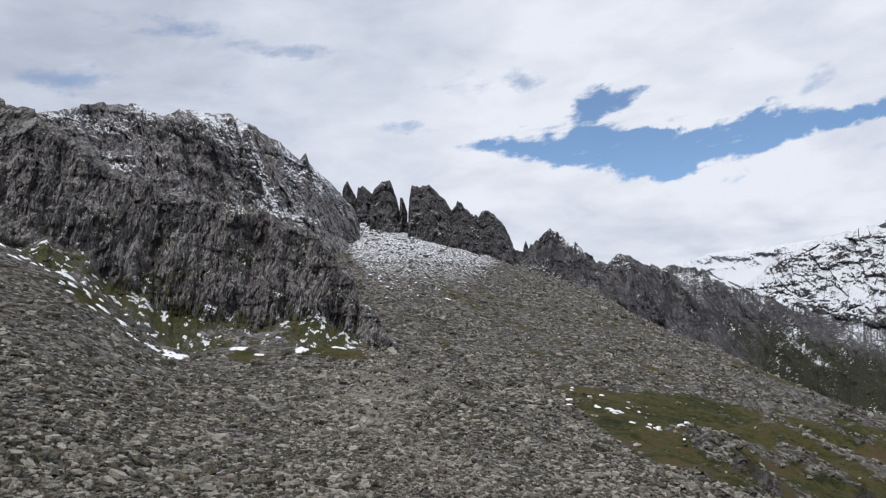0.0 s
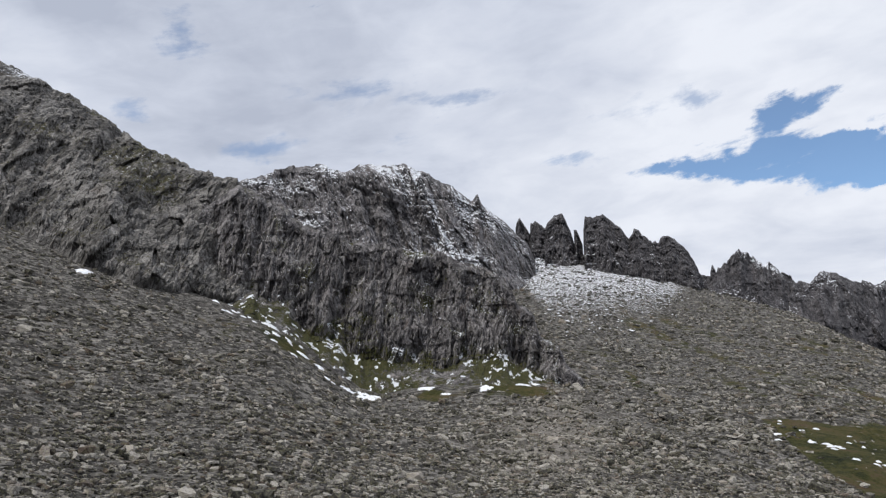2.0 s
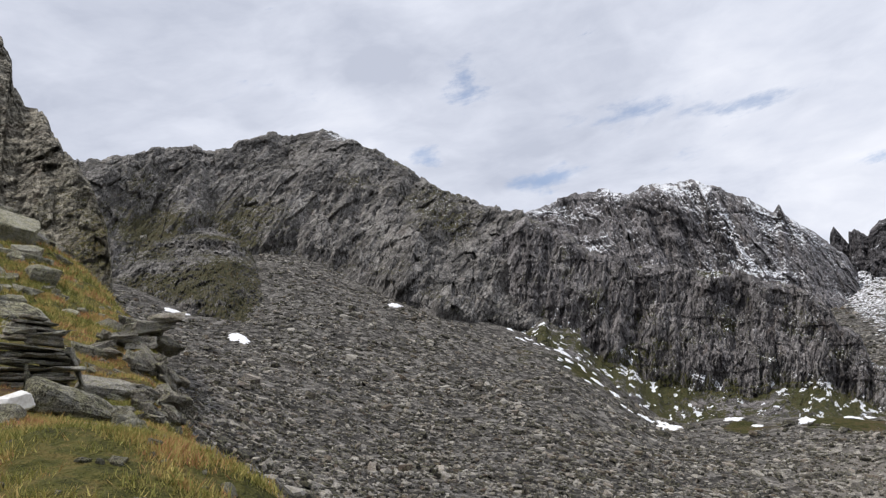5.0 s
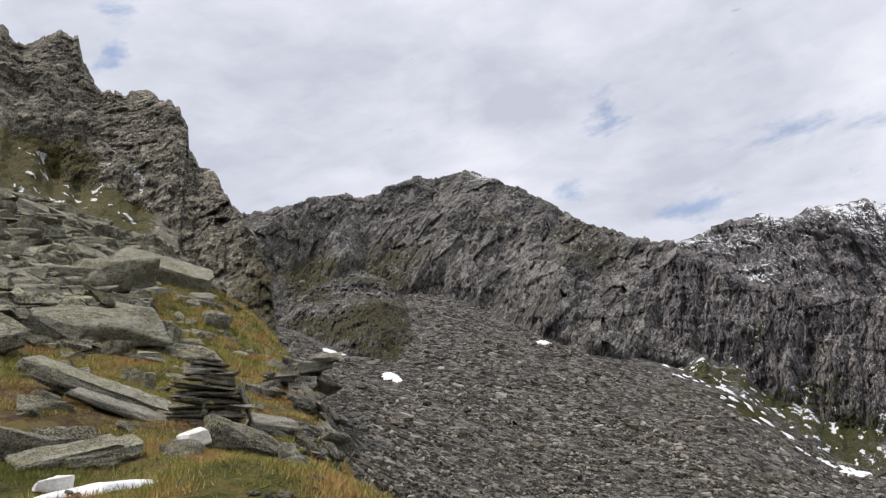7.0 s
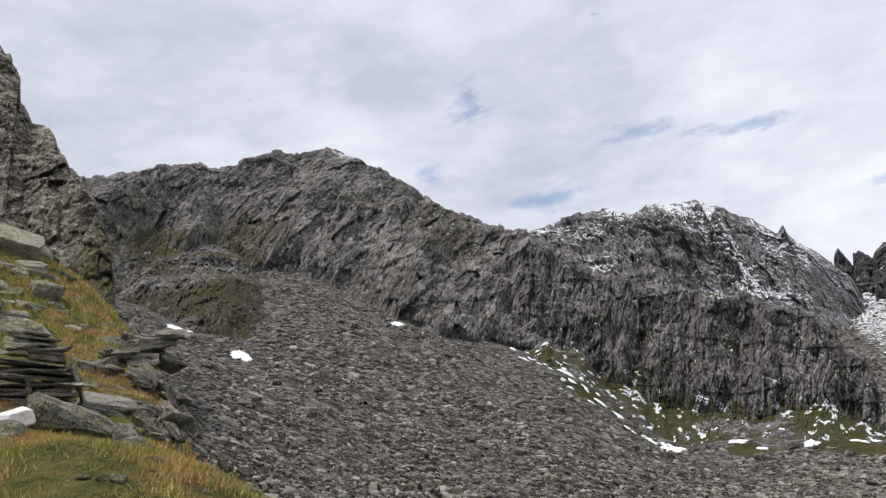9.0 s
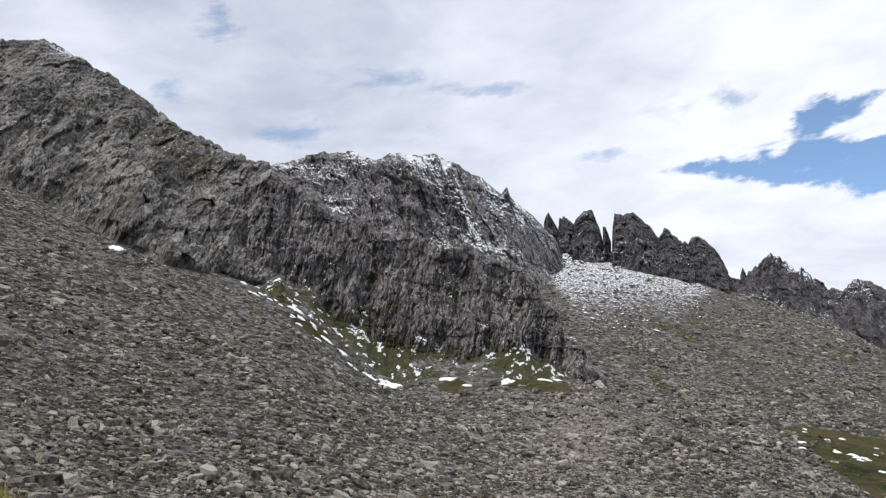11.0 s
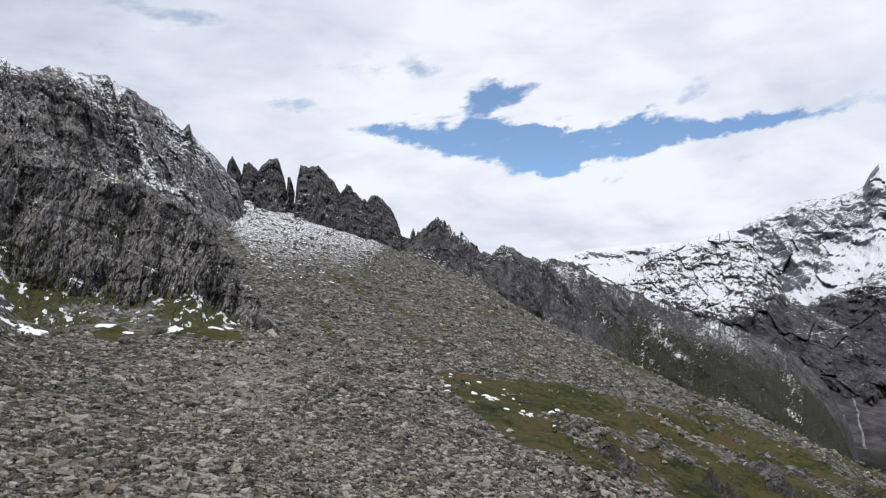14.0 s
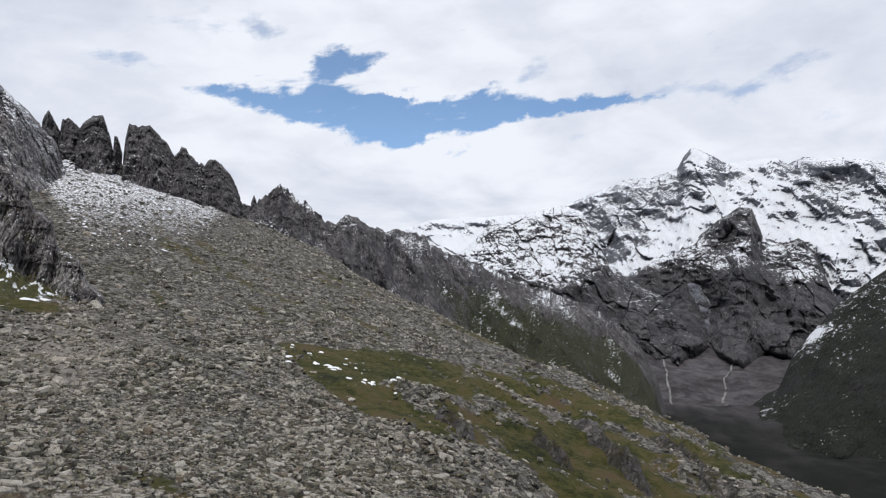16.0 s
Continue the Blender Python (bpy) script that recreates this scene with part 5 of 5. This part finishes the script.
def build_cairn():
    az = -51.6
    r = stand(az, 1.0)
    x, y, z = ground_at(az, r)
    cairn = empty("cairn", x, y, z, "waist-high domed cairn of stacked flat slabs on turf", "cairn")
    cairn.rotation_euler = (0, 0, radians(-az))
    rng = random.Random(4)
    h, course, tall = -0.06, 0, 1.20
    while h < tall:
        f = max(0.0, h / tall)
        wide = float(np.interp(f, [0, 0.2, 0.5, 0.75, 0.9, 1.0], [1.22, 1.25, 1.08, 0.84, 0.60, 0.30])) * rng.uniform(0.92, 1.08)
        deep = wide * rng.uniform(0.6, 0.8)
        thick = rng.choice((0.06, 0.08, 0.10, 0.13, 0.15)) * (1.0 if f < 0.85 else 0.7)
        parts = 1 if wide < 0.7 or rng.random() < 0.3 else 2
        cut = rng.uniform(0.3, 0.7)
        for k in range(parts):
            w = wide if parts == 1 else wide * (cut if k == 0 else 1 - cut) * 1.08
            cx = 0 if parts == 1 else (-wide / 2 + w / 2 if k == 0 else wide / 2 - w / 2)
            t = thick * rng.uniform(0.7, 1.0)
            me = rock_mesh("slab", w * rng.uniform(1.0, 1.14), deep, t, 100 + course * 3 + k, MAT_SLATE if rng.random() < 0.7 else MAT_SLATE_BROWN, 0.12, t / 2.2, rng.uniform(0, 0.3), 3, 0.8, 0.03, 5)
            part("slab", me, cairn, "", pose(cx + rng.uniform(-0.07, 0.07) + 0.03 * f, rng.uniform(-0.10, 0.06), h, rng.uniform(-3, 3), rng.uniform(-5, 5) + 2, rng.uniform(-18, 18)))
        h += thick * 0.66
        course += 1
    me = rock_mesh("leaning_slab", 0.80, 0.26, 0.09, 77, MAT_SLATE, 0.1, 0.0, 0.1)
    part("leaning_slab", me, cairn, "flat slab leaning against the stack", pose(0.66, -0.2, 0.30, 0, 66, 8))


MAT_SLATE_BROWN = stone_material("brown_cairn_slab", (0.085, 0.066, 0.052), (0.22, 0.178, 0.145), (0.43, 0.37, 0.31), 2.2, 0.5, cleft=0.3)
build_cairn()
boulder(-48.9, -1.2, (1.40, 0.95, 0.62), 10, 121, "pale lichened boulder beside the cairn", sunk=0.05, tilt=(6, 15), wedge=0.4, r=12.0, cut=0.12)
boulder(-52.0, -1.2, (0.42, 0.30, 0.34), 25, 22, "bright white quartz block beside the cairn", "quartz_block", "stone", MAT_QUARTZ, 0.0, (10, -26), r=11.2, wedge=0.3)
boulder(-59.2, 2.6, (3.1, 0.85, 0.34), -8, 23, "long split grey slab lying in the turf", "rock_slab", "rock slab", None, -0.3, (14, 20), layers=0.1, wedge=0.15)
boulder(-57.6, 1.6, (2.2, 0.8, 0.26), -6, 24, "thin dark slab under a longer one", "rock_slab", "rock slab", MAT_SLATE, 0.2, (10, 18), layers=0.08)
boulder(-61.4, 3.0, (1.1, 0.7, 0.3), 20, 44, "ragged slab end beside a longer slab", "rock_slab", "rock slab", MAT_SLATE, 0.0, (12, 24), layers=0.08)
boulder(-59.1, 6.9, (4.1, 3.0, 1.35), 4, 25, "large flat-topped boulder with an overhanging dark front", "boulder", "boulder", None, 0.12, (16, -7), wedge=0.3)
boulder(-55.6, 11.4, (6.2, 4.0, 1.9), -6, 26, "big tilted wedge-shaped boulder on the slope", tilt=(20, 14), wedge=0.3, sunk=0.12)
boulder(-59.4, 10.4, (4.6, 3.2, 1.7), 12, 27, "broken lichened boulder behind a larger one", tilt=(14, -12), sunk=0.1)
boulder(-66.8, 5.6, (2.0, 2.0, 0.6), 20, 28, "broad pale slab leaning on the slope", "rock_slab", "rock slab", None, 0.1, (24, -20))
boulder(-60.2, -1.5, (1.35, 0.6, 0.2), 10, 29, "split flat slab half sunk in turf", "rock_slab", "rock slab", None, 0.0, (14, -12), layers=0.07)
boulder(-58.4, -1.5, (1.05, 0.55, 0.22), 14, 30, "flat slab half sunk in turf", "rock_slab", "rock slab", None, 0.0, (16, -10), layers=0.07)
boulder(-64.4, -0.6, (1.1, 0.9, 0.55), 5, 31, "rounded grey boulder in the grass", tilt=(12, 14), sunk=0.2)
boulder(-60.7, 0.0, (0.95, 0.6, 0.26), 10, 32, "low flat stone in the grass", "stone", "stone", None, 0.15, (14, 0))
boulder(-61.1, -3.2, (0.40, 0.3, 0.2), 10, 33, "small whitish stone in the grass", "stone", "stone", MAT_QUARTZ, 0.1)
boulder(-51.4, 8.1, (1.3, 1.0, 0.85), 15, 34, "angular stone on the turf slope", "stone", "stone", None, 0.1, (10, 6))
boulder(-53.3, 6.6, (1.05, 0.8, 0.4), 15, 35, "flat stone on the turf slope", "stone", "stone", None, 0.1, (14, 0))
boulder(-52.5, 9.8, (2.7, 0.7, 0.3), 8, 36, "thin pale slab lying across the slope", "rock_slab", "rock slab", None, 0.0, (10, 10))
boulder(-55.7, 3.2, (0.3, 0.22, 0.5), 15, 37, "small upright stone in the turf", "stone", "stone", sunk=0.1)
boulder(-62.7, 1.6, (0.75, 0.5, 0.22), 15, 38, "flat grey stone in the turf", "stone", "stone", None, 0.1, (12, 4))
boulder(-58.0, 5.8, (0.85, 0.7, 0.5), 30, 39, "angular stone below a large boulder", "stone", "stone", None, 0.1)
boulder(-55.9, 5.7, (0.75, 0.6, 0.3), 5, 40, "flat stone below a large boulder", "stone", "stone", None, 0.1, (10, 0))
boulder(-46.9, 0.0, (1.1, 0.8, 0.4), 15, 41, "dark flat stone on the turf edge", "stone", "stone", MAT_SLATE, 0.1, (12, 10))
boulder(-47.8, 3.2, (1.15, 0.8, 0.30), 10, 42, "grey slab at the turf edge", "rock_slab", "rock slab", None, 0.15, (12, 14))


def scatter(count, seed, az_range, r_range, size_range, flat, label, name, group, mat, sunk=0.2, where=None):
    """Single stones strewn over a stretch of ground, out of eight shapes."""
    rng = random.Random(seed)
    shapes = [rock_mesh(name, 1.0, rng.uniform(0.6, 0.85), rng.uniform(*flat), seed + 50 + k, mat, 0.06, 0.0, rng.uniform(0, 0.4), 2, 0.7, 0.03, k % 4) for k in range(8)]
    made = 0
    while made < count:
        az, r = rng.uniform(*az_range), math.exp(rng.uniform(math.log(r_range[0]), math.log(r_range[1])))
        if where and not where(az, r, rng):
            continue
        x, y, z = ground_at(az, r)
        sx, sy = ground_slope(np.array([az]), np.array([r]))
        s = math.exp(rng.uniform(math.log(size_range[0]), math.log(size_range[1])))
        ob = new(name, shapes[made % 8])
        turn = pose(0, 0, 0, math.degrees(sx[0]) + rng.gauss(0, 11), math.degrees(sy[0]) + rng.gauss(0, 11), 0) @ pose(0, 0, 0, 0, 0, rng.uniform(0, 360))
        ob.matrix_basis = Matrix.Translation((x, y, z - s * 0.45 * sunk)) @ turn @ Matrix.Scale(s, 4)
        tagged(ob, label, "boulder" if s > 0.6 else "stone", group)
        made += 1


scatter(300, 300, (-76, -53), (25, 80), (1.0, 3.4), (0.16, 0.38), "pale lichened boulder in the boulder slope below the crag", "boulder", "boulders below the crag", MAT_BOULDER, 0.25,
        lambda a, r, g: g.random() < (1 if a < -56.5 - (r - 27) * 0.02 else 0.05))
scatter(170, 400, (-74, -42), (10, 50), (0.2, 0.75), (0.3, 0.6), "grey stone lying in alpine turf", "stone", "stones in the turf", MAT_BOULDER, 0.3)

scatter(46, 470, (-66, -34), (5.6, 8.6), (0.05, 0.2), (0.4, 0.7), "small pale stone in the grass of the mound", "stone", "stones on the grass mound", MAT_BOULDER, 0.3)


def build_boulder_slope():
    """The countless slabs between the single boulders below the crag."""
    rng = np.random.default_rng(15)
    gen = random.Random(19)
    templates = []
    for k in range(16):
        bm = hull(slab_points(gen, gen.randint(8, 12), gen.uniform(0.18, 0.42), 0.7))
        bmesh.ops.triangulate(bm, faces=bm.faces)
        bm.verts.index_update()
        templates.append((np.array([v.co[:] for v in bm.verts]), np.array([[v.index for v in f.verts] for f in bm.faces])))
        bm.free()
    n = 7000
    az, r = rng.uniform(-80, -50, n), np.exp(rng.uniform(math.log(22), math.log(84), n))
    edge = np.interp(r, [20, 27, 45, 70, 84], [-58.5, -57.0, -55.5, -53.5, -52.5])
    keep = (az < edge) | (rng.uniform(0, 1, n) < 0.05)
    keep &= rng.uniform(0, 1, n) < np.interp(r, [22, 40], [0.45, 1.0])
    az, r = az[keep], r[keep]
    x, y = plan(az, r)
    size = np.exp(rng.normal(0, 0.5, len(r))) * (0.35 + 0.012 * r)
    sx, sy = ground_slope(az, r)
    M = turn_matrices(rng.uniform(0, 6.283, len(r)), sx * 0.7 + rng.normal(0, 0.2, len(r)), sy * 0.7 + rng.normal(0, 0.2, len(r)))
    z = land_full(az, r) + size * rng.uniform(-0.05, 0.16, len(r))
    me = join_stones("boulder_slope", templates, x, y, z, size, M, MAT_SLOPE, rng)
    tagged(new("boulder_slope", me), "slope of countless tumbled lichened slabs below the crag", "boulders", kind="stuff")


MAT_SLOPE = stone_material("slope_slab", (0.075, 0.07, 0.054), (0.285, 0.272, 0.215), (0.58, 0.56, 0.45), 0.8, 0.2, cleft=0.3)
build_boulder_slope()


# broken rock along the edge of the knoll
def outcrop(az, el, size, rot, tilt, seed):
    """Bedrock broken into a cluster of blocks, one mesh."""
    r = stand(az, el)
    x, y, z = ground_at(az, r)
    rng = random.Random(seed)
    ob = empty("rock_outcrop", x, y, z - 0.1 * size[2], "dark broken rock outcrop at the edge of the turf", "outcrop", "outcrops at the knoll edge")
    ob.matrix_basis = pose(x, y, z - 0.1 * size[2], tilt[0], tilt[1], rot - az)
    for k in range(14):
        f = rng.uniform(0.18, 0.46)
        me = rock_mesh("block", size[0] * f * 1.3, size[1] * f, size[2] * f * rng.uniform(0.5, 1.0), seed * 20 + k, MAT_CRAG_BLOCK, 0.03, size[2] * 0.09, rng.uniform(0, 0.4), 2)
        part("block", me, ob, "", pose(rng.uniform(-0.45, 0.45) * size[0], rng.uniform(-0.4, 0.4) * size[1], rng.uniform(-0.3, 0.35) * size[2], rng.uniform(-14, 14), rng.uniform(-8, 34), rng.uniform(-35, 35)))


MAT_CRAG_BLOCK = stone_material("outcrop_rock", (0.058, 0.052, 0.045), (0.215, 0.196, 0.170), (0.46, 0.43, 0.37), 1.5, 0.35, cleft=0.5)
for k, (a, e, s, t) in enumerate([(-46.2, 6.6, (2.2, 1.8, 1.2), (-4, 6)), (-45.1, 4.8, (2.8, 2.0, 1.9), (8, -10)), (-44.0, 4.0, (2.4, 1.8, 1.5), (-6, 18)),
                                  (-46.5, 3.6, (1.8, 1.3, 0.9), (4, -12)), (-44.3, 1.7, (1.5, 1.1, 1.0), (0, 22)), (-43.1, -0.0, (1.1, 0.9, 0.7), (6, 10)), (-45.7, -0.0, (1.2, 0.8, 0.5), (0, -8)),
                                  (-43.4, -1.0, (1.0, 0.8, 0.8), (0, 14)), (-44.6, -1.4, (1.0, 0.7, 0.6), (0, 6)), (-43.2, -1.5, (0.9, 0.7, 0.8), (6, 16)), (-45.0, 2.6, (1.4, 1.0, 0.9), (8, 14)), (-42.0, 0.4, (1.6, 1.2, 1.1), (2, 18)), (-48.6, 9.6, (3.0, 2.2, 1.6), (0, 6))]):
    outcrop(a, e, s, k * 37 % 60 - 30, t, 200 + k)


# ---- snow patches ----
def snow_patch(az, el, wide, deep, seed, slant=0.0, rag=0.62):
    """Old snow lying on the ground: wide and deep in metres, turned by slant degrees."""
    r = stand(az, el)
    cx, cy, cz = ground_at(az, r)
    rng = np.random.default_rng(seed)
    rings, segs = 9, 44
    t = np.linspace(0, 1, rings)[:, None]
    a = np.linspace(0, 2 * np.pi, segs, endpoint=False)[None]
    ragged = 1 + rag * fbm(np.cos(a) * 1.6 + seed, np.sin(a) * 1.6, a * 0, 4, 0.6, seed)
    u, v = t * ragged * np.cos(a) * wide / 2, t * ragged * np.sin(a) * deep / 2
    th = radians(slant - az)
    x, y = cx + u * math.cos(th) - v * math.sin(th), cy + u * math.sin(th) + v * math.cos(th)
    z = land_full(np.degrees(np.arctan2(x, y)), np.hypot(x, y)) + (0.25 + 0.05 * min(wide, deep) if r > 50 else 0.09) * (1 - t ** 3) * (1 + 0.3 * fbm(x, y, x * 0, 2)) - 0.06 * t ** 6
    me = grid_mesh("snow_patch", np.stack([x, y, z], -1)[::-1], MAT_SNOW, closed=True, flat=False)
    tagged(new("snow_patch", me), "white remnant snow patch on the scree", "snow patch", "snow patches")


PATCHES = [(-4.7, -2.8, 6.5, 9, 20), (-3.1, -2.2, 5.5, 4, 5), (-6.3, -2.0, 4.5, 3, 30), (-7.6, -1.2, 3.2, 3, 35), (-8.4, -0.2, 2.2, 3, 20), (-9.7, 0.9, 2.8, 4, 0), (-10.9, 2.0, 2.0, 3, 20),
           (-12.3, 3.0, 5.0, 4, 10), (-11.8, 2.4, 2.5, 3, 0), (-15.2, 4.7, 3.0, 4, 10), (-17.2, 5.9, 3.5, 4, 0), (-0.2, -2.2, 4.0, 7, 40), (1.4, -2.5, 2.5, 4, 30), (4.6, -2.3, 3.5, 8, 0), (7.4, -2.0, 4.0, 5, 50),
           (8.6, -1.9, 3.0, 3, 50), (-37.7, 4.6, 4.6, 14, 10), (-42.2, 6.3, 4.0, 4, -30), (-25.5, 7.2, 4.5, 5, -40), (-13.7, 3.7, 1.6, 3, 0)]
for k, (a, e, w, d, s) in enumerate(PATCHES):
    snow_patch(a, e, w * 1.15, d * 1.2, 20 + k, s, 0.2 if w == 4.6 else 0.62)
_rng = random.Random(12)
for k in range(26):
    t = _rng.random()
    snow_patch(25.6 + 9.5 * t, -5.4 - 2.6 * t + _rng.uniform(-0.9, 0.9), _rng.uniform(0.7, 1.8), _rng.uniform(0.6, 1.5), 120 + k, _rng.uniform(0, 90))
for k in range(24):
    t = _rng.random()
    snow_patch(-17.5 + 12.5 * t, 5.3 - 7.5 * t + _rng.uniform(-0.2, 1.0), _rng.uniform(0.9, 2.2), _rng.uniform(0.8, 2.2), 160 + k, _rng.uniform(0, 90))
snow_patch(-59.0, -3.7, 0.95, 0.42, 91, 8)


# ---- streams in the valley ----
def stream(points, width, seed):
    """A pale braided stream bed on the valley floor."""
    p = np.array(points, float)
    s = np.linspace(0, len(p) - 1, 60)
    az, el = np.interp(s, np.arange(len(p)), p[:, 0]), np.interp(s, np.arange(len(p)), p[:, 1])
    az = az + 0.35 * np.array([noise.noise(Vector((q * 1.3, seed, 0))) for q in s])
    rows = []
    for a, e in zip(az, el):
        r = stand(float(a), float(e), 700.0, 3500.0)
        w = width * (1 + 0.5 * noise.noise(Vector((a * 9, e * 3, seed))))
        side = [a - math.degrees(w / r), a, a + math.degrees(w / r)]
        x, y = plan(np.array(side), np.full(3, r))
        z = land_full(np.array(side), np.full(3, r)) + np.array([0.5, 2.0, 0.5])
        rows.append(np.stack([x, y, z], -1))
    me = grid_mesh("mountain_stream", np.array(rows), MAT_STREAM, flat=False)
    tagged(new("mountain_stream", me), "pale stream bed winding down the valley floor", "stream", kind="structure")


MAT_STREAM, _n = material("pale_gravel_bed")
_co = _n.add("ShaderNodeTexCoord", 3)
finish(_n, _n.ramp(_n.noise(_co, 0.05, 6.0, 0.7), [(0.35, (0.08, 0.08, 0.08)), (0.65, (0.22, 0.22, 0.22))]), 0.8)
stream([(54.7, -3.1), (54.8, -4.2), (55.0, -5.5), (55.4, -7.0), (55.8, -8.2)], 2.4, 1)
stream([(59.5, -2.8), (59.9, -3.8), (59.8, -4.8), (59.2, -5.7), (59.2, -6.9), (59.6, -7.8)], 2.4, 2)


# ---- grass on the knoll ----
def grass_material():
    m, n = material("alpine_grass")
    isle = n.add("ShaderNodeNewGeometry", 8)
    co = n.add("ShaderNodeTexCoord", 3)
    patch = n.noise(co, 0.55, 5.0, 0.65)
    tone = n.math("MULTIPLY_ADD", isle, 0.3, n.math("MULTIPLY_ADD", n.math("SUBTRACT", patch, 0.5), 1.5, 0.35))
    col = n.ramp(tone, [(0.20, (0.095, 0.115, 0.028)), (0.42, (0.25, 0.245, 0.065)), (0.58, (0.44, 0.36, 0.125)), (0.72, (0.46, 0.23, 0.115)), (0.90, (0.20, 0.095, 0.062))])
    finish(n, col, 0.75, spec=0.2)
    return m


def build_grass():
    rng = np.random.default_rng(8)
    n = 135000
    az = rng.uniform(-72, -28, n)
    r = np.exp(rng.uniform(math.log(4.0), math.log(48), n))
    x, y = plan(az, r)
    keep = fbm(x / 0.8, y / 0.8, x * 0, 3, 0.6, 61) * 1.6 + 0.55 > rng.uniform(-0.4, 0.9, n)
    keep &= (turf_mask(az, r) > 0.35)
    az, r, x, y = az[keep], r[keep], x[keep], y[keep]
    z = land_full(az, r)
    blades = 6  # to a tuft
    m = len(x) * blades
    bx = np.repeat(x, blades) + rng.normal(0, 0.07, m)
    by = np.repeat(y, blades) + rng.normal(0, 0.07, m)
    bz = np.repeat(z, blades) - 0.03
    h = rng.uniform(0.035, 0.11, m) * np.repeat(rng.uniform(0.6, 1.2, len(x)) * np.maximum(1.0, r / 14), blades)
    a = rng.uniform(0, 6.283, m)
    w = rng.uniform(0.004, 0.008, m) * np.repeat(np.maximum(1.0, r / 9), blades)
    lx, ly = rng.normal(0, 0.45, m) * h, rng.normal(0, 0.45, m) * h
    V = np.stack([np.stack([bx - w * np.cos(a), by - w * np.sin(a), bz], -1), np.stack([bx + w * np.cos(a), by + w * np.sin(a), bz], -1), np.stack([bx + lx, by + ly, bz + h], -1)], 1)
    F = np.arange(m * 3).reshape(-1, 3)
    me = bpy.data.meshes.new("grass")
    me.vertices.add(m * 3)
    me.vertices.foreach_set("co", V.reshape(-1).astype(np.float32))
    me.loops.add(F.size)
    me.loops.foreach_set("vertex_index", F.reshape(-1).astype(np.int32))
    me.polygons.add(len(F))
    me.polygons.foreach_set("loop_start", np.arange(0, F.size, 3, dtype=np.int32))
    me.materials.append(grass_material())
    me.update()
    tagged(new("grass", me), "tufted yellow-green and rusty alpine grass", "grass", kind="stuff")


build_grass()
build_scree()
